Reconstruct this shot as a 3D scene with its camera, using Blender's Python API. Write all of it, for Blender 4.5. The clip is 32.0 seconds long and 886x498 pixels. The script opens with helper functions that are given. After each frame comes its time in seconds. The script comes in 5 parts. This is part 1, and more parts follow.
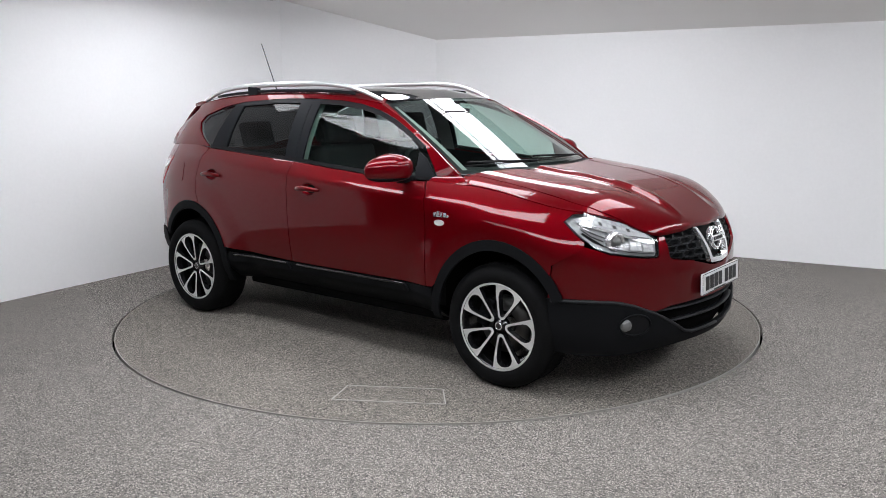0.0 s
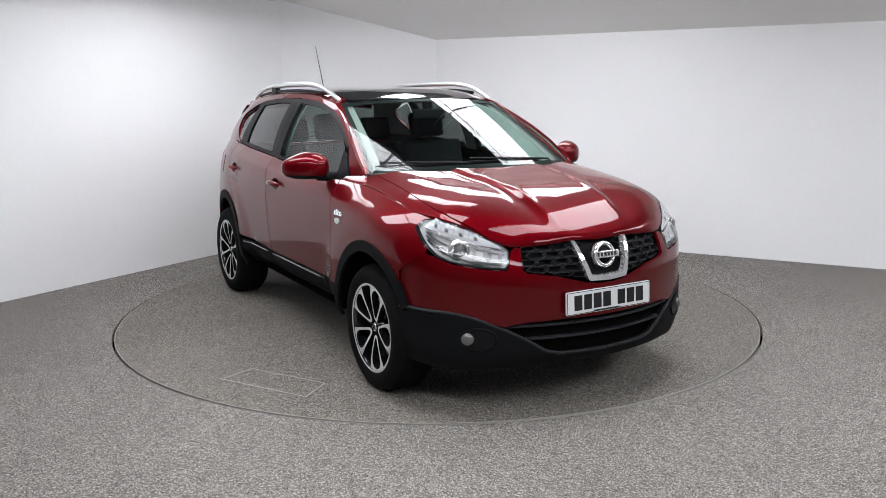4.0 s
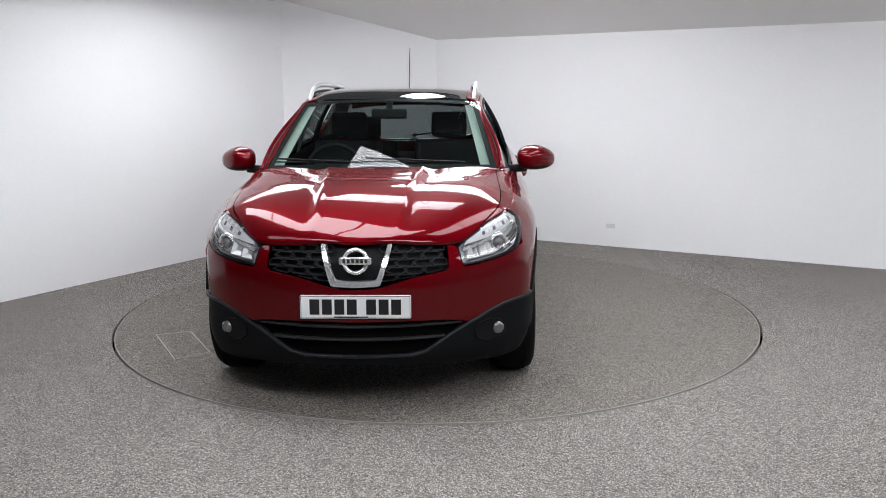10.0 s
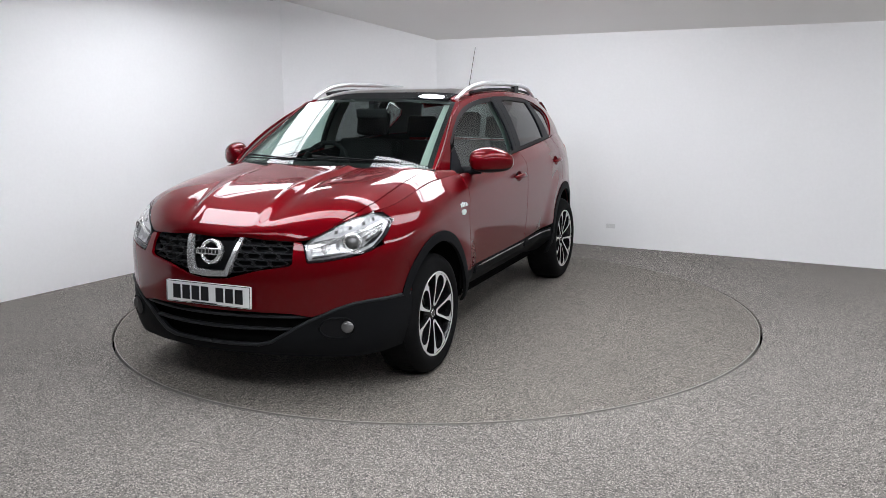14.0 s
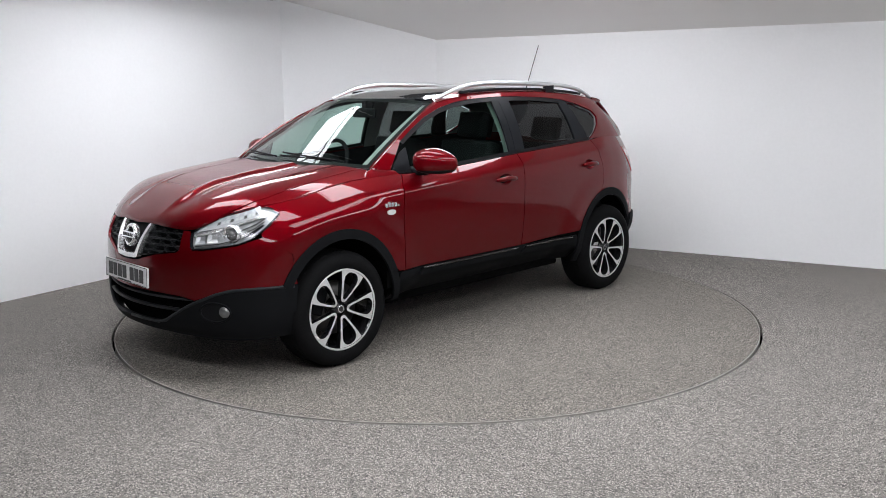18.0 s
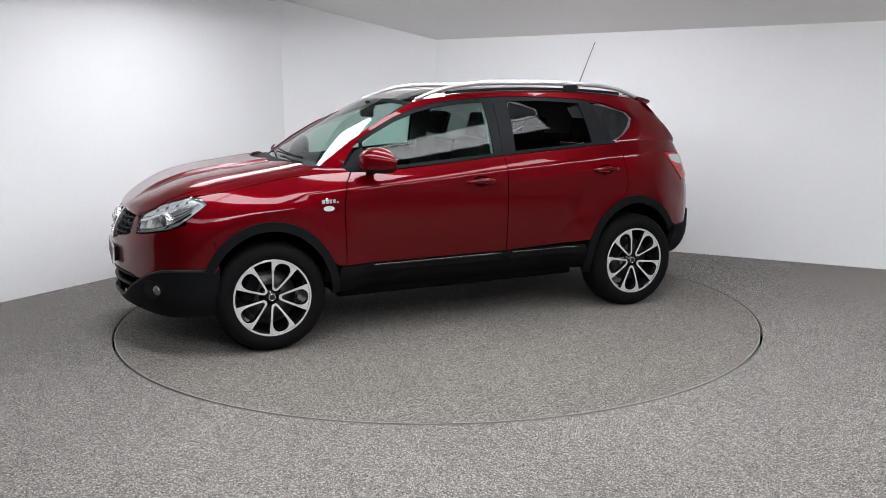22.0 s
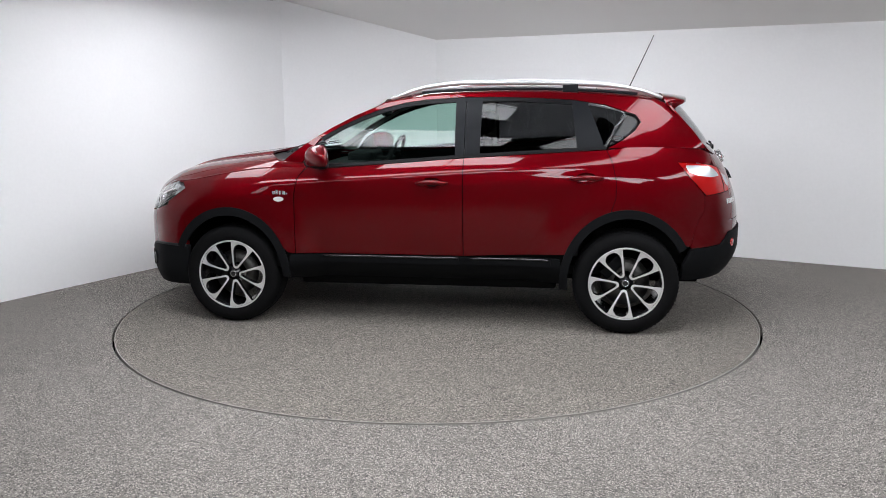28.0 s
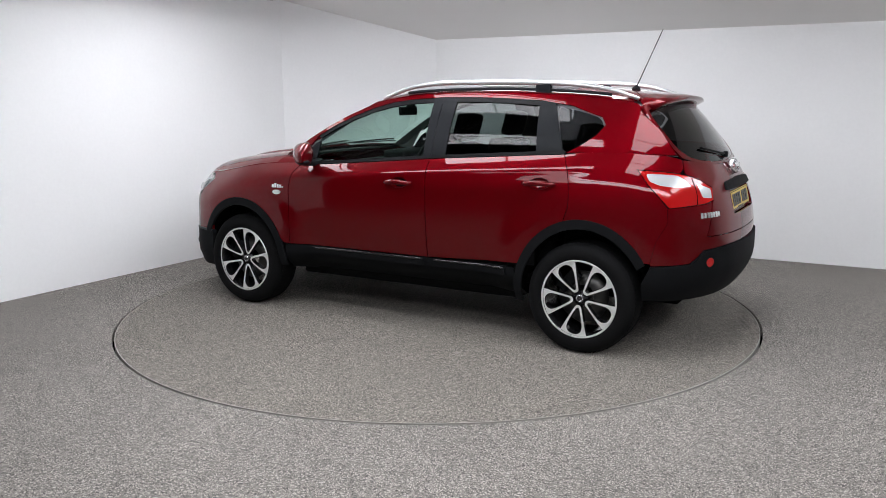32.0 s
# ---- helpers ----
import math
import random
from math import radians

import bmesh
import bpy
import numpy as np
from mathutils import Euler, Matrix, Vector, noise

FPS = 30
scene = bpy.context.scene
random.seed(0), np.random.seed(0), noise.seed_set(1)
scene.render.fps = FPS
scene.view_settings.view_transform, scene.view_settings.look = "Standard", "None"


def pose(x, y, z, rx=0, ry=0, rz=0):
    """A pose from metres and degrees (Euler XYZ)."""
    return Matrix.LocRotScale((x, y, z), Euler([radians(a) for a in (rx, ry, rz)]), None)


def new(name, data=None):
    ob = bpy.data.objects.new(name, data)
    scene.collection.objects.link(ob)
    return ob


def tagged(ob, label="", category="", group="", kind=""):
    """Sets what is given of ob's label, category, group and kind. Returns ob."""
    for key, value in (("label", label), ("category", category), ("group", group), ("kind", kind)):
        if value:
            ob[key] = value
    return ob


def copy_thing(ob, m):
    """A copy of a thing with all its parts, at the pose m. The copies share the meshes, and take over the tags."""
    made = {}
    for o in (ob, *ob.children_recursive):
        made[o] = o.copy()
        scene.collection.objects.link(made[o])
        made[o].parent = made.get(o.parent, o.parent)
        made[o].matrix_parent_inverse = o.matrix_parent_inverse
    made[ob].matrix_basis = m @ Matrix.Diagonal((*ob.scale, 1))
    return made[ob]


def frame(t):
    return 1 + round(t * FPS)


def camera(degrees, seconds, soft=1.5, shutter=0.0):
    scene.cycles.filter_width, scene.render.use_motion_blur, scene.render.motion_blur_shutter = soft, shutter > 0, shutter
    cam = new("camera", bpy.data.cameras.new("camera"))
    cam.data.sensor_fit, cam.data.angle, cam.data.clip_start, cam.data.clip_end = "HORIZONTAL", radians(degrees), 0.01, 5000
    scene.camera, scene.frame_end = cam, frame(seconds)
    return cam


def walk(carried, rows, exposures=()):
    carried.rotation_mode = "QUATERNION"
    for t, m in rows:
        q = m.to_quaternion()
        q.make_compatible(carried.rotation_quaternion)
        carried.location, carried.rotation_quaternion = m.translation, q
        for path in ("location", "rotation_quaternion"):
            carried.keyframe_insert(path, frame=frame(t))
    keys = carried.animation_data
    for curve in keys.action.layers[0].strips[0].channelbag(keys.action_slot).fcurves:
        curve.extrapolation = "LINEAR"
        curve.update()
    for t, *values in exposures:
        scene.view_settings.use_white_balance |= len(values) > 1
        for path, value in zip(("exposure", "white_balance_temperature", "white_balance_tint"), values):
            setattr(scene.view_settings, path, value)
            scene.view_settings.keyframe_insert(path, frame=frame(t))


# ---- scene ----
cam = camera(55.75, 32.0, soft=0.7)
HERE = pose(0.0, -5.964, 1.5438, 90 - 10.602, 0, -0.3895) @ pose(0, 0, 0, 0, 0, -0.4526)
walk(cam, [(0.0, HERE), (32.0, HERE)])

# the turntable turns evenly, and the car stands on it a little off its axis
TURN_START, TURN_RATE = -38.95, -5.3572
CAR_SIDE = -0.2894


def heading(t):
    return TURN_START + TURN_RATE * t


# ---- world and exposure: a closed room, lit by its own lamps ----
world = bpy.data.worlds.new("world")
world.use_nodes = True
world.node_tree.nodes["Background"].inputs[0].default_value = (0.5, 0.52, 0.55, 1)
world.node_tree.nodes["Background"].inputs[1].default_value = 0.02
scene.world = world
scene.view_settings.exposure = 0.92


# ---- materials ----
def material(name, color, rough=0.5, metal=0.0, coat=0.0, grain=0.0, scale=60.0, bump=0.0, stain=0.0, stain_scale=1.5,
             see=0.0, ior=1.45, spec=0.5, glow=0.0, glow_color=None, alpha=1.0, coat_rough=0.03, coat_ior=1.5):
    """A principled material with colour variation at two scales and a fine relief."""
    m = bpy.data.materials.new(name)
    m.use_nodes = True
    nt = m.node_tree
    b = nt.nodes["Principled BSDF"]
    b.inputs["Base Color"].default_value = (*color, 1)
    b.inputs["Roughness"].default_value = rough
    b.inputs["Metallic"].default_value = metal
    b.inputs["Coat Weight"].default_value = coat
    b.inputs["Coat Roughness"].default_value = coat_rough
    b.inputs["Coat IOR"].default_value = coat_ior
    b.inputs["IOR"].default_value = ior
    b.inputs["Specular IOR Level"].default_value = spec
    b.inputs["Transmission Weight"].default_value = see
    b.inputs["Alpha"].default_value = alpha
    if glow:
        b.inputs["Emission Color"].default_value = (*(glow_color or color), 1)
        b.inputs["Emission Strength"].default_value = glow
    if grain or stain or bump:
        tc = nt.nodes.new("ShaderNodeTexCoord")
        fine = nt.nodes.new("ShaderNodeTexNoise")
        fine.inputs["Scale"].default_value = scale
        fine.inputs["Detail"].default_value = 3
        nt.links.new(tc.outputs["Object"], fine.inputs["Vector"])
        coarse = nt.nodes.new("ShaderNodeTexNoise")
        coarse.inputs["Scale"].default_value = stain_scale
        coarse.inputs["Detail"].default_value = 4
        nt.links.new(tc.outputs["Object"], coarse.inputs["Vector"])
        last = None
        for tex, amount in ((fine, grain), (coarse, stain)):
            if not amount:
                continue
            ramp = nt.nodes.new("ShaderNodeMapRange")
            ramp.inputs["From Min"].default_value, ramp.inputs["From Max"].default_value = 0.3, 0.7
            ramp.inputs["To Min"].default_value, ramp.inputs["To Max"].default_value = 1 - amount, 1 + amount
            nt.links.new(tex.outputs["Fac"], ramp.inputs["Value"])
            mul = nt.nodes.new("ShaderNodeVectorMath")
            mul.operation = "SCALE"
            if last is None:
                mul.inputs[0].default_value = color
            else:
                nt.links.new(last.outputs[0], mul.inputs[0])
            nt.links.new(ramp.outputs["Result"], mul.inputs["Scale"])
            last = mul
        if last is not None:
            nt.links.new(last.outputs[0], b.inputs["Base Color"])
        if bump:
            bp = nt.nodes.new("ShaderNodeBump")
            bp.inputs["Strength"].default_value = bump
            bp.inputs["Distance"].default_value = 0.002
            nt.links.new(fine.outputs["Fac"], bp.inputs["Height"])
            nt.links.new(bp.outputs["Normal"], b.inputs["Normal"])
    return m


def carpet(name, light, middle, dark, size):
    """Speckled grey floor: small light and dark flecks over soft, larger stains."""
    m = bpy.data.materials.new(name)
    m.use_nodes = True
    nt = m.node_tree
    b = nt.nodes["Principled BSDF"]
    b.inputs["Roughness"].default_value = 0.85
    b.inputs["Specular IOR Level"].default_value = 0.25
    tc = nt.nodes.new("ShaderNodeTexCoord")
    fleck = nt.nodes.new("ShaderNodeTexVoronoi")
    fleck.inputs["Scale"].default_value = size
    grit = nt.nodes.new("ShaderNodeTexNoise")
    grit.inputs["Scale"].default_value = 1.6 * size
    grit.inputs["Detail"].default_value = 4
    soft = nt.nodes.new("ShaderNodeTexNoise")
    soft.inputs["Scale"].default_value = 1.1
    soft.inputs["Detail"].default_value = 5
    mid = nt.nodes.new("ShaderNodeTexNoise")
    mid.inputs["Scale"].default_value = 7
    mid.inputs["Detail"].default_value = 5
    for n in (fleck, grit, soft, mid):
        nt.links.new(tc.outputs["Object"], n.inputs["Vector"])
    grey = nt.nodes.new("ShaderNodeSeparateColor")
    nt.links.new(fleck.outputs["Color"], grey.inputs["Color"])
    both_scales = nt.nodes.new("ShaderNodeMath")
    both_scales.operation = "MULTIPLY_ADD"
    both_scales.inputs[1].default_value = 0.88
    nt.links.new(grey.outputs["Red"], both_scales.inputs[0])
    part_grit = nt.nodes.new("ShaderNodeMath")
    part_grit.operation = "MULTIPLY"
    part_grit.inputs[1].default_value = 0.12
    nt.links.new(grit.outputs["Fac"], part_grit.inputs[0])
    nt.links.new(part_grit.outputs[0], both_scales.inputs[2])
    ramp = nt.nodes.new("ShaderNodeValToRGB")
    el = ramp.color_ramp.elements
    el[0].position, el[0].color = 0.20, (*dark, 1)
    el[1].position, el[1].color = 0.84, (*light, 1)
    for at in (0.30, 0.72):
        el.new(at).color = (*middle, 1)
    nt.links.new(both_scales.outputs[0], ramp.inputs["Fac"])
    shade = nt.nodes.new("ShaderNodeMath")
    shade.operation = "MULTIPLY_ADD"
    shade.inputs[1].default_value, shade.inputs[2].default_value = 0.30, 0.77
    nt.links.new(soft.outputs["Fac"], shade.inputs[0])
    shade2 = nt.nodes.new("ShaderNodeMath")
    shade2.operation = "MULTIPLY_ADD"
    shade2.inputs[1].default_value = 0.16
    nt.links.new(mid.outputs["Fac"], shade2.inputs[0])
    nt.links.new(shade.outputs[0], shade2.inputs[2])
    mul = nt.nodes.new("ShaderNodeVectorMath")
    mul.operation = "SCALE"
    nt.links.new(ramp.outputs["Color"], mul.inputs[0])
    nt.links.new(shade2.outputs[0], mul.inputs["Scale"])
    nt.links.new(mul.outputs[0], b.inputs["Base Color"])
    bp = nt.nodes.new("ShaderNodeBump")
    bp.inputs["Strength"].default_value, bp.inputs["Distance"].default_value = 0.35, 0.002
    nt.links.new(grit.outputs["Fac"], bp.inputs["Height"])
    nt.links.new(bp.outputs["Normal"], b.inputs["Normal"])
    return m


FLOOR = carpet("speckled_floor", (0.51, 0.471, 0.430), (0.176, 0.162, 0.148), (0.022, 0.0205, 0.019), 260)
DECK = carpet("worn_speckled_deck", (0.40, 0.366, 0.322), (0.162, 0.148, 0.130), (0.036, 0.033, 0.029), 205)
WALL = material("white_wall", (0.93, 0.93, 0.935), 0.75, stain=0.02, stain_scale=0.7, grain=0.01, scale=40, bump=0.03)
# unseen walls: their greys are set by what the car's sides should reflect
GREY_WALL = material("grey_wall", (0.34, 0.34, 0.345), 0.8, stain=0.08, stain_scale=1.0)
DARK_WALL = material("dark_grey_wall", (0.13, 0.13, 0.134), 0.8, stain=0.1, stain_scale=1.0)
# near-black for an added, unseen recess that darkens reflections in the doors
ADDED_RECESS = material("added_dark_recess", (0.02, 0.02, 0.021), 0.8, stain=0.1, stain_scale=1.0)
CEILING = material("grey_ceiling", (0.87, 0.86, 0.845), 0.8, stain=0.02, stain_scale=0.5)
# unseen part of the ceiling, darkened to cut bounce light and haze on glass
DARK_CEILING = material("unseen_dark_ceiling", (0.10, 0.10, 0.103), 0.85, stain=0.08, stain_scale=0.8)
LIGHT = material("lit_panel", (0.9, 0.92, 0.95), 0.6, glow=6.6, glow_color=(0.96, 0.98, 1.034))
SOFT_LIGHT = material("softer_lit_panel", (0.9, 0.92, 0.95), 0.6, glow=4.4, glow_color=(0.96, 0.98, 1.034))
DIM_LIGHT = material("dimmed_lit_panel", (0.9, 0.92, 0.95), 0.6, glow=2.0, glow_color=(0.96, 0.98, 1.034))
PAINT = material("red_metallic_paint", (0.116, 0.0005, 0.0030), 0.42, metal=0.56, coat=1.0, grain=0.05, scale=900, spec=0.0, coat_rough=0.008, coat_ior=1.38)
PLASTIC = material("dark_grey_plastic", (0.0075, 0.0079, 0.0088), 0.6, grain=0.12, scale=500, bump=0.12, spec=0.06)
# lighter copy of the plastic: highlights on edges and bars put into the colour
EDGE_PLASTIC = material("brightened_grey_plastic", (0.017, 0.018, 0.020), 0.5, grain=0.12, scale=300, bump=0.08, spec=0.2)
BLACK = material("black_plastic", (0.008, 0.008, 0.009), 0.45, grain=0.1, scale=200, spec=0.12)
GLOSS = material("gloss_black_glass", (0.006, 0.007, 0.008), 0.05, coat=1.0)
PILLAR = material("satin_black_pillar", (0.010, 0.011, 0.013), 0.42, spec=0.10)
LINER = material("black_underside", (0.005, 0.005, 0.005), 0.9, spec=0.0)
CHROME = material("chrome", (0.84, 0.84, 0.85), 0.15, metal=0.75, coat=0.5)
SATIN = material("satin_aluminium", (0.68, 0.69, 0.70), 0.30, metal=0.75)
ALLOY = material("machined_alloy", (0.70, 0.70, 0.69), 0.40, metal=0.45, grain=0.05, scale=300)
RIM_BLACK = material("gloss_black_wheel", (0.010, 0.010, 0.011), 0.2, coat=0.6)
RUBBER = material("tyre_rubber", (0.0062, 0.0062, 0.0066), 0.75, grain=0.15, scale=120, bump=0.15, spec=0.08)
STEEL = material("brake_steel", (0.09, 0.088, 0.085), 0.4, metal=1.0)
WHITE = material("white_plate", (0.74, 0.74, 0.74), 0.35)
YELLOW = material("yellow_plate", (0.72, 0.50, 0.06), 0.35)
INK = material("black_ink", (0.01, 0.01, 0.012), 0.4)
SEAT = material("dark_seat_fabric", (0.013, 0.013, 0.014), 0.9, grain=0.2, scale=200, spec=0.05)
CABIN = material("dark_cabin_plastic", (0.008, 0.008, 0.009), 0.7, spec=0.12)
LININGS = material("pale_cabin_lining", (0.30, 0.31, 0.295), 0.8)
RED_LENS = material("red_lamp_lens", (0.40, 0.006, 0.006), 0.12, coat=0.4)
CLEAR_LENS = material("clear_lamp_lens", (0.52, 0.53, 0.545), 0.25, coat=0.4, metal=0.3)
LAMP_SILVER = material("lamp_reflector", (0.44, 0.45, 0.46), 0.34, metal=0.35, coat=0.2)
AMBER = material("clear_indicator", (0.55, 0.545, 0.53), 0.25, coat=0.6)
FOG_GLASS = material("grey_fog_glass", (0.12, 0.12, 0.12), 0.2, coat=0.8, metal=0.3)
LINE = material("pale_tape", (0.35, 0.335, 0.305), 0.7)


def glazing(name, tint, dark, sheen=0.032):
    """Tinted sheet glass: a clear film with a mirror sheen."""
    m = bpy.data.materials.new(name)
    m.use_nodes = True
    nt = m.node_tree
    nt.nodes.remove(nt.nodes["Principled BSDF"])
    out = nt.nodes["Material Output"]
    clear = nt.nodes.new("ShaderNodeBsdfTransparent")
    clear.inputs["Color"].default_value = (*[c * dark for c in tint], 1)
    shine = nt.nodes.new("ShaderNodeBsdfGlossy")
    shine.inputs["Roughness"].default_value = 0.015
    shine.inputs["Color"].default_value = (1, 1, 1, 1)
    facing = nt.nodes.new("ShaderNodeLayerWeight")
    facing.inputs["Blend"].default_value = 0.5
    power = nt.nodes.new("ShaderNodeMath")
    power.operation = "POWER"
    power.inputs[1].default_value = 5.0
    fres = nt.nodes.new("ShaderNodeMath")
    fres.operation = "MULTIPLY_ADD"
    fres.inputs[1].default_value, fres.inputs[2].default_value = 0.95, sheen
    nt.links.new(facing.outputs["Facing"], power.inputs[0])
    nt.links.new(power.outputs[0], fres.inputs[0])
    mix = nt.nodes.new("ShaderNodeMixShader")
    nt.links.new(fres.outputs[0], mix.inputs[0])
    nt.links.new(clear.outputs[0], mix.inputs[1])
    nt.links.new(shine.outputs[0], mix.inputs[2])
    nt.links.new(mix.outputs[0], out.inputs["Surface"])
    return m


SCREEN_GLASS = glazing("green_tinted_windscreen", (0.82, 0.95, 0.90), 0.86)
SIDE_GLASS = glazing("green_tinted_side_glass", (0.71, 0.91, 0.84), 0.86, 0.027)
DARK_GLASS = glazing("smoked_privacy_glass", (0.95, 0.98, 1.0), 0.19, 0.019)
LAMP_GLASS = glazing("clear_lamp_cover", (1, 1, 1), 0.96)


# ---- the car's outer surfaces, as smooth functions: x forward, y to its left, z up from the floor ----
def spline(keys):
    """A smooth curve through (a, value) keys, flat beyond its ends."""
    keys = sorted(keys)
    xs = np.array([k[0] for k in keys], float)
    ys = np.array([k[1] for k in keys], float)
    h, d = np.diff(xs), np.diff(ys) / np.diff(xs)
    m = np.zeros(len(xs))
    m[0], m[-1] = d[0], d[-1]
    for i in range(1, len(xs) - 1):
        m[i] = (d[i - 1] * h[i] + d[i] * h[i - 1]) / (h[i - 1] + h[i])
    many = 3000
    at = np.linspace(xs[0], xs[-1], many + 1)
    i = np.clip(np.searchsorted(xs, at) - 1, 0, len(xs) - 2)
    t = (at - xs[i]) / h[i]
    table = ((1 + 2 * t) * (1 - t) ** 2 * ys[i] + t * (1 - t) ** 2 * h[i] * m[i]
             + t * t * (3 - 2 * t) * ys[i + 1] + t * t * (t - 1) * h[i] * m[i + 1]).tolist()
    start, per = float(xs[0]), many / float(xs[-1] - xs[0])

    def value(a):
        q = (a - start) * per
        if q <= 0:
            return table[0]
        if q >= many:
            return table[many]
        k = int(q)
        return table[k] + (table[k + 1] - table[k]) * (q - k)
    return value


# the widest outline seen from above, and along it: top edge, inset there, height where it begins to lean in, the same below
OUTLINE = [  # x, y, top, top inset, lean-in from, bottom, bottom inset, tuck from
    (2.175, 0.00, 0.848, 0.075, 0.62, 0.24, 0.05, 0.36),
    (2.165, 0.15, 0.846, 0.075, 0.62, 0.24, 0.05, 0.36),
    (2.130, 0.32, 0.836, 0.062, 0.62, 0.24, 0.05, 0.36),
    (2.055, 0.52, 0.842, 0.057, 0.64, 0.24, 0.05, 0.36),
    (1.958, 0.680, 0.918, 0.104, 0.67, 0.21, 0.05, 0.36),
    (1.830, 0.797, 0.952, 0.118, 0.70, 0.22, 0.05, 0.38),
    (1.660, 0.850, 0.967, 0.110, 0.74, 0.24, 0.04, 0.40),
    (1.450, 0.880, 1.003, 0.118, 0.80, 0.25, 0.04, 0.42),
    (1.200, 0.887, 1.043, 0.130, 0.84, 0.25, 0.05, 0.44),
    (0.750, 0.887, 1.068, 0.100, 0.90, 0.25, 0.05, 0.46),
    (0.250, 0.887, 1.097, 0.085, 0.93, 0.25, 0.05, 0.46),
    (-0.250, 0.887, 1.135, 0.085, 0.94, 0.25, 0.05, 0.46),
    (-0.750, 0.882, 1.165, 0.090, 0.94, 0.26, 0.05, 0.46),
    (-1.100, 0.872, 1.185, 0.097, 0.92, 0.27, 0.05, 0.46),
    (-1.400, 0.850, 1.195, 0.097, 0.90, 0.29, 0.06, 0.48),
    (-1.650, 0.810, 1.190, 0.103, 0.85, 0.31, 0.07, 0.50),
    (-1.850, 0.725, 1.180, 0.118, 0.78, 0.32, 0.09, 0.52),
    (-1.968, 0.600, 1.170, 0.165, 0.70, 0.33, 0.10, 0.54),
    (-2.042, 0.420, 1.165, 0.180, 0.65, 0.33, 0.10, 0.54),
    (-2.078, 0.200, 1.160, 0.186, 0.63, 0.33, 0.10, 0.54),
    (-2.086, 0.000, 1.160, 0.186, 0.62, 0.33, 0.10, 0.54),
]
run = [0.0]
for q0, q1 in zip(OUTLINE, OUTLINE[1:]):
    run.append(run[-1] + math.hypot(q1[0] - q0[0], q1[1] - q0[1]))
TOTAL = run[-1]


def along(column, mirror):
    keys = [(a, q[column]) for a, q in zip(run, OUTLINE)]
    front = [(-a, mirror * v) for a, v in keys[10:0:-1]]
    back = [(2 * TOTAL - a, mirror * v) for a, v in keys[-2:-10:-1]]
    return spline(front + keys + back)


PLAN = [along(0, 1), along(1, -1)] + [along(k, 1) for k in range(2, 8)]
XS = np.array([PLAN[0](a) for a in np.linspace(0, TOTAL, 800)])
YS = np.array([PLAN[1](a) for a in np.linspace(0, TOTAL, 800)])
SS = np.linspace(0, TOTAL, 800)


LOW0, LOWN, LOWT = -1.6, 600.0, []
for k in range(int((TOTAL + 3.2) * 600) + 2):
    a = LOW0 + k / LOWN
    tx, ty = PLAN[0](a + 0.004) - PLAN[0](a - 0.004), PLAN[1](a + 0.004) - PLAN[1](a - 0.004)
    n = max(math.hypot(tx, ty), 1e-9)
    LOWT.append([p(a) for p in PLAN] + [ty / n, -tx / n])

S_OF_X = spline([(x, a) for x, a in zip(XS[3:-3:2], SS[3:-3:2])])


def s_of_x(x):
    return S_OF_X(x)


def s_of_y(y, rear=False):
    """The place along the outline where it is y wide, at the nose or at the tail."""
    if y < 0:
        return 2 * TOTAL - s_of_y(-y, True) if rear else -s_of_y(-y)
    if rear:
        return float(np.interp(-y, -YS[500:], SS[500:]))
    return float(np.interp(y, YS[:330], SS[:330]))


def smooth(a, b, v):
    t = min(max((v - a) / (b - a), 0), 1)
    return t * t * (3 - 2 * t)


def lower(s, z, out=0.0):
    """The body's side, nose and tail below the belt line: s along the outline, z up."""
    q = (s - LOW0) * LOWN
    k = int(q)
    q -= k
    u, v = LOWT[k], LOWT[k + 1]
    x, y, zt, it, zk, zb, ib, zl, nx, ny = [a + (b - a) * q for a, b in zip(u, v)]
    off = out
    if z > zk:
        off -= it * min((z - zk) / (zt - zk), 1.3) ** 2.2
    if 1.15 < s < 4.5:
        fade = min(s - 1.15, 4.5 - s, 0.5) * 2
        rise = z - zt + 0.085
        off += 0.008 * fade * fade * math.exp(-(rise / (0.050 if rise > 0 else 0.034)) ** 2)
    for cx in (1.328, -1.302):
        if y > 0.6 and abs(x - cx) < 0.70 and z > 0.35:
            off += 0.010 * smooth(0.66, 0.50, math.hypot(x - cx, z - 0.345))
    if 1.1 < s < 4.5 and z < 0.84:
        off -= 0.24 * min(s - 1.1, 4.5 - s, 0.35) / 0.35 * (0.84 - z) ** 2 * smooth(0.36, 0.66, min(abs(x - 1.328), abs(x + 1.302)))
    if z < zl:
        off -= ib * min((zl - z) / (zl - zb), 1.3) ** 2
    return (x + nx * off, y + ny * off, z)


EDGE = [lower(a, PLAN[2](a)) for a in np.linspace(0.0, 2.2, 140)]
EDGE_X = np.array([e[0] for e in EDGE])
EDGE_Y = np.array([e[1] for e in EDGE])
EDGE_Z = np.array([e[2] for e in EDGE])
EDGE_TO_Y, EDGE_TO_Z = spline(list(zip(EDGE_X, EDGE_Y))), spline(list(zip(EDGE_X, EDGE_Z)))
BONNET = spline([(0.7, 1.15), (0.95, 1.149), (1.25, 1.116), (1.40, 1.098), (1.59, 1.074), (1.757, 1.039), (1.888, 0.989), (2.003, 0.925), (2.06, 0.886), (2.088, 0.862), (2.1005, 0.8485)])


def edge_at(x):
    return EDGE_TO_Y(x), EDGE_TO_Z(x)


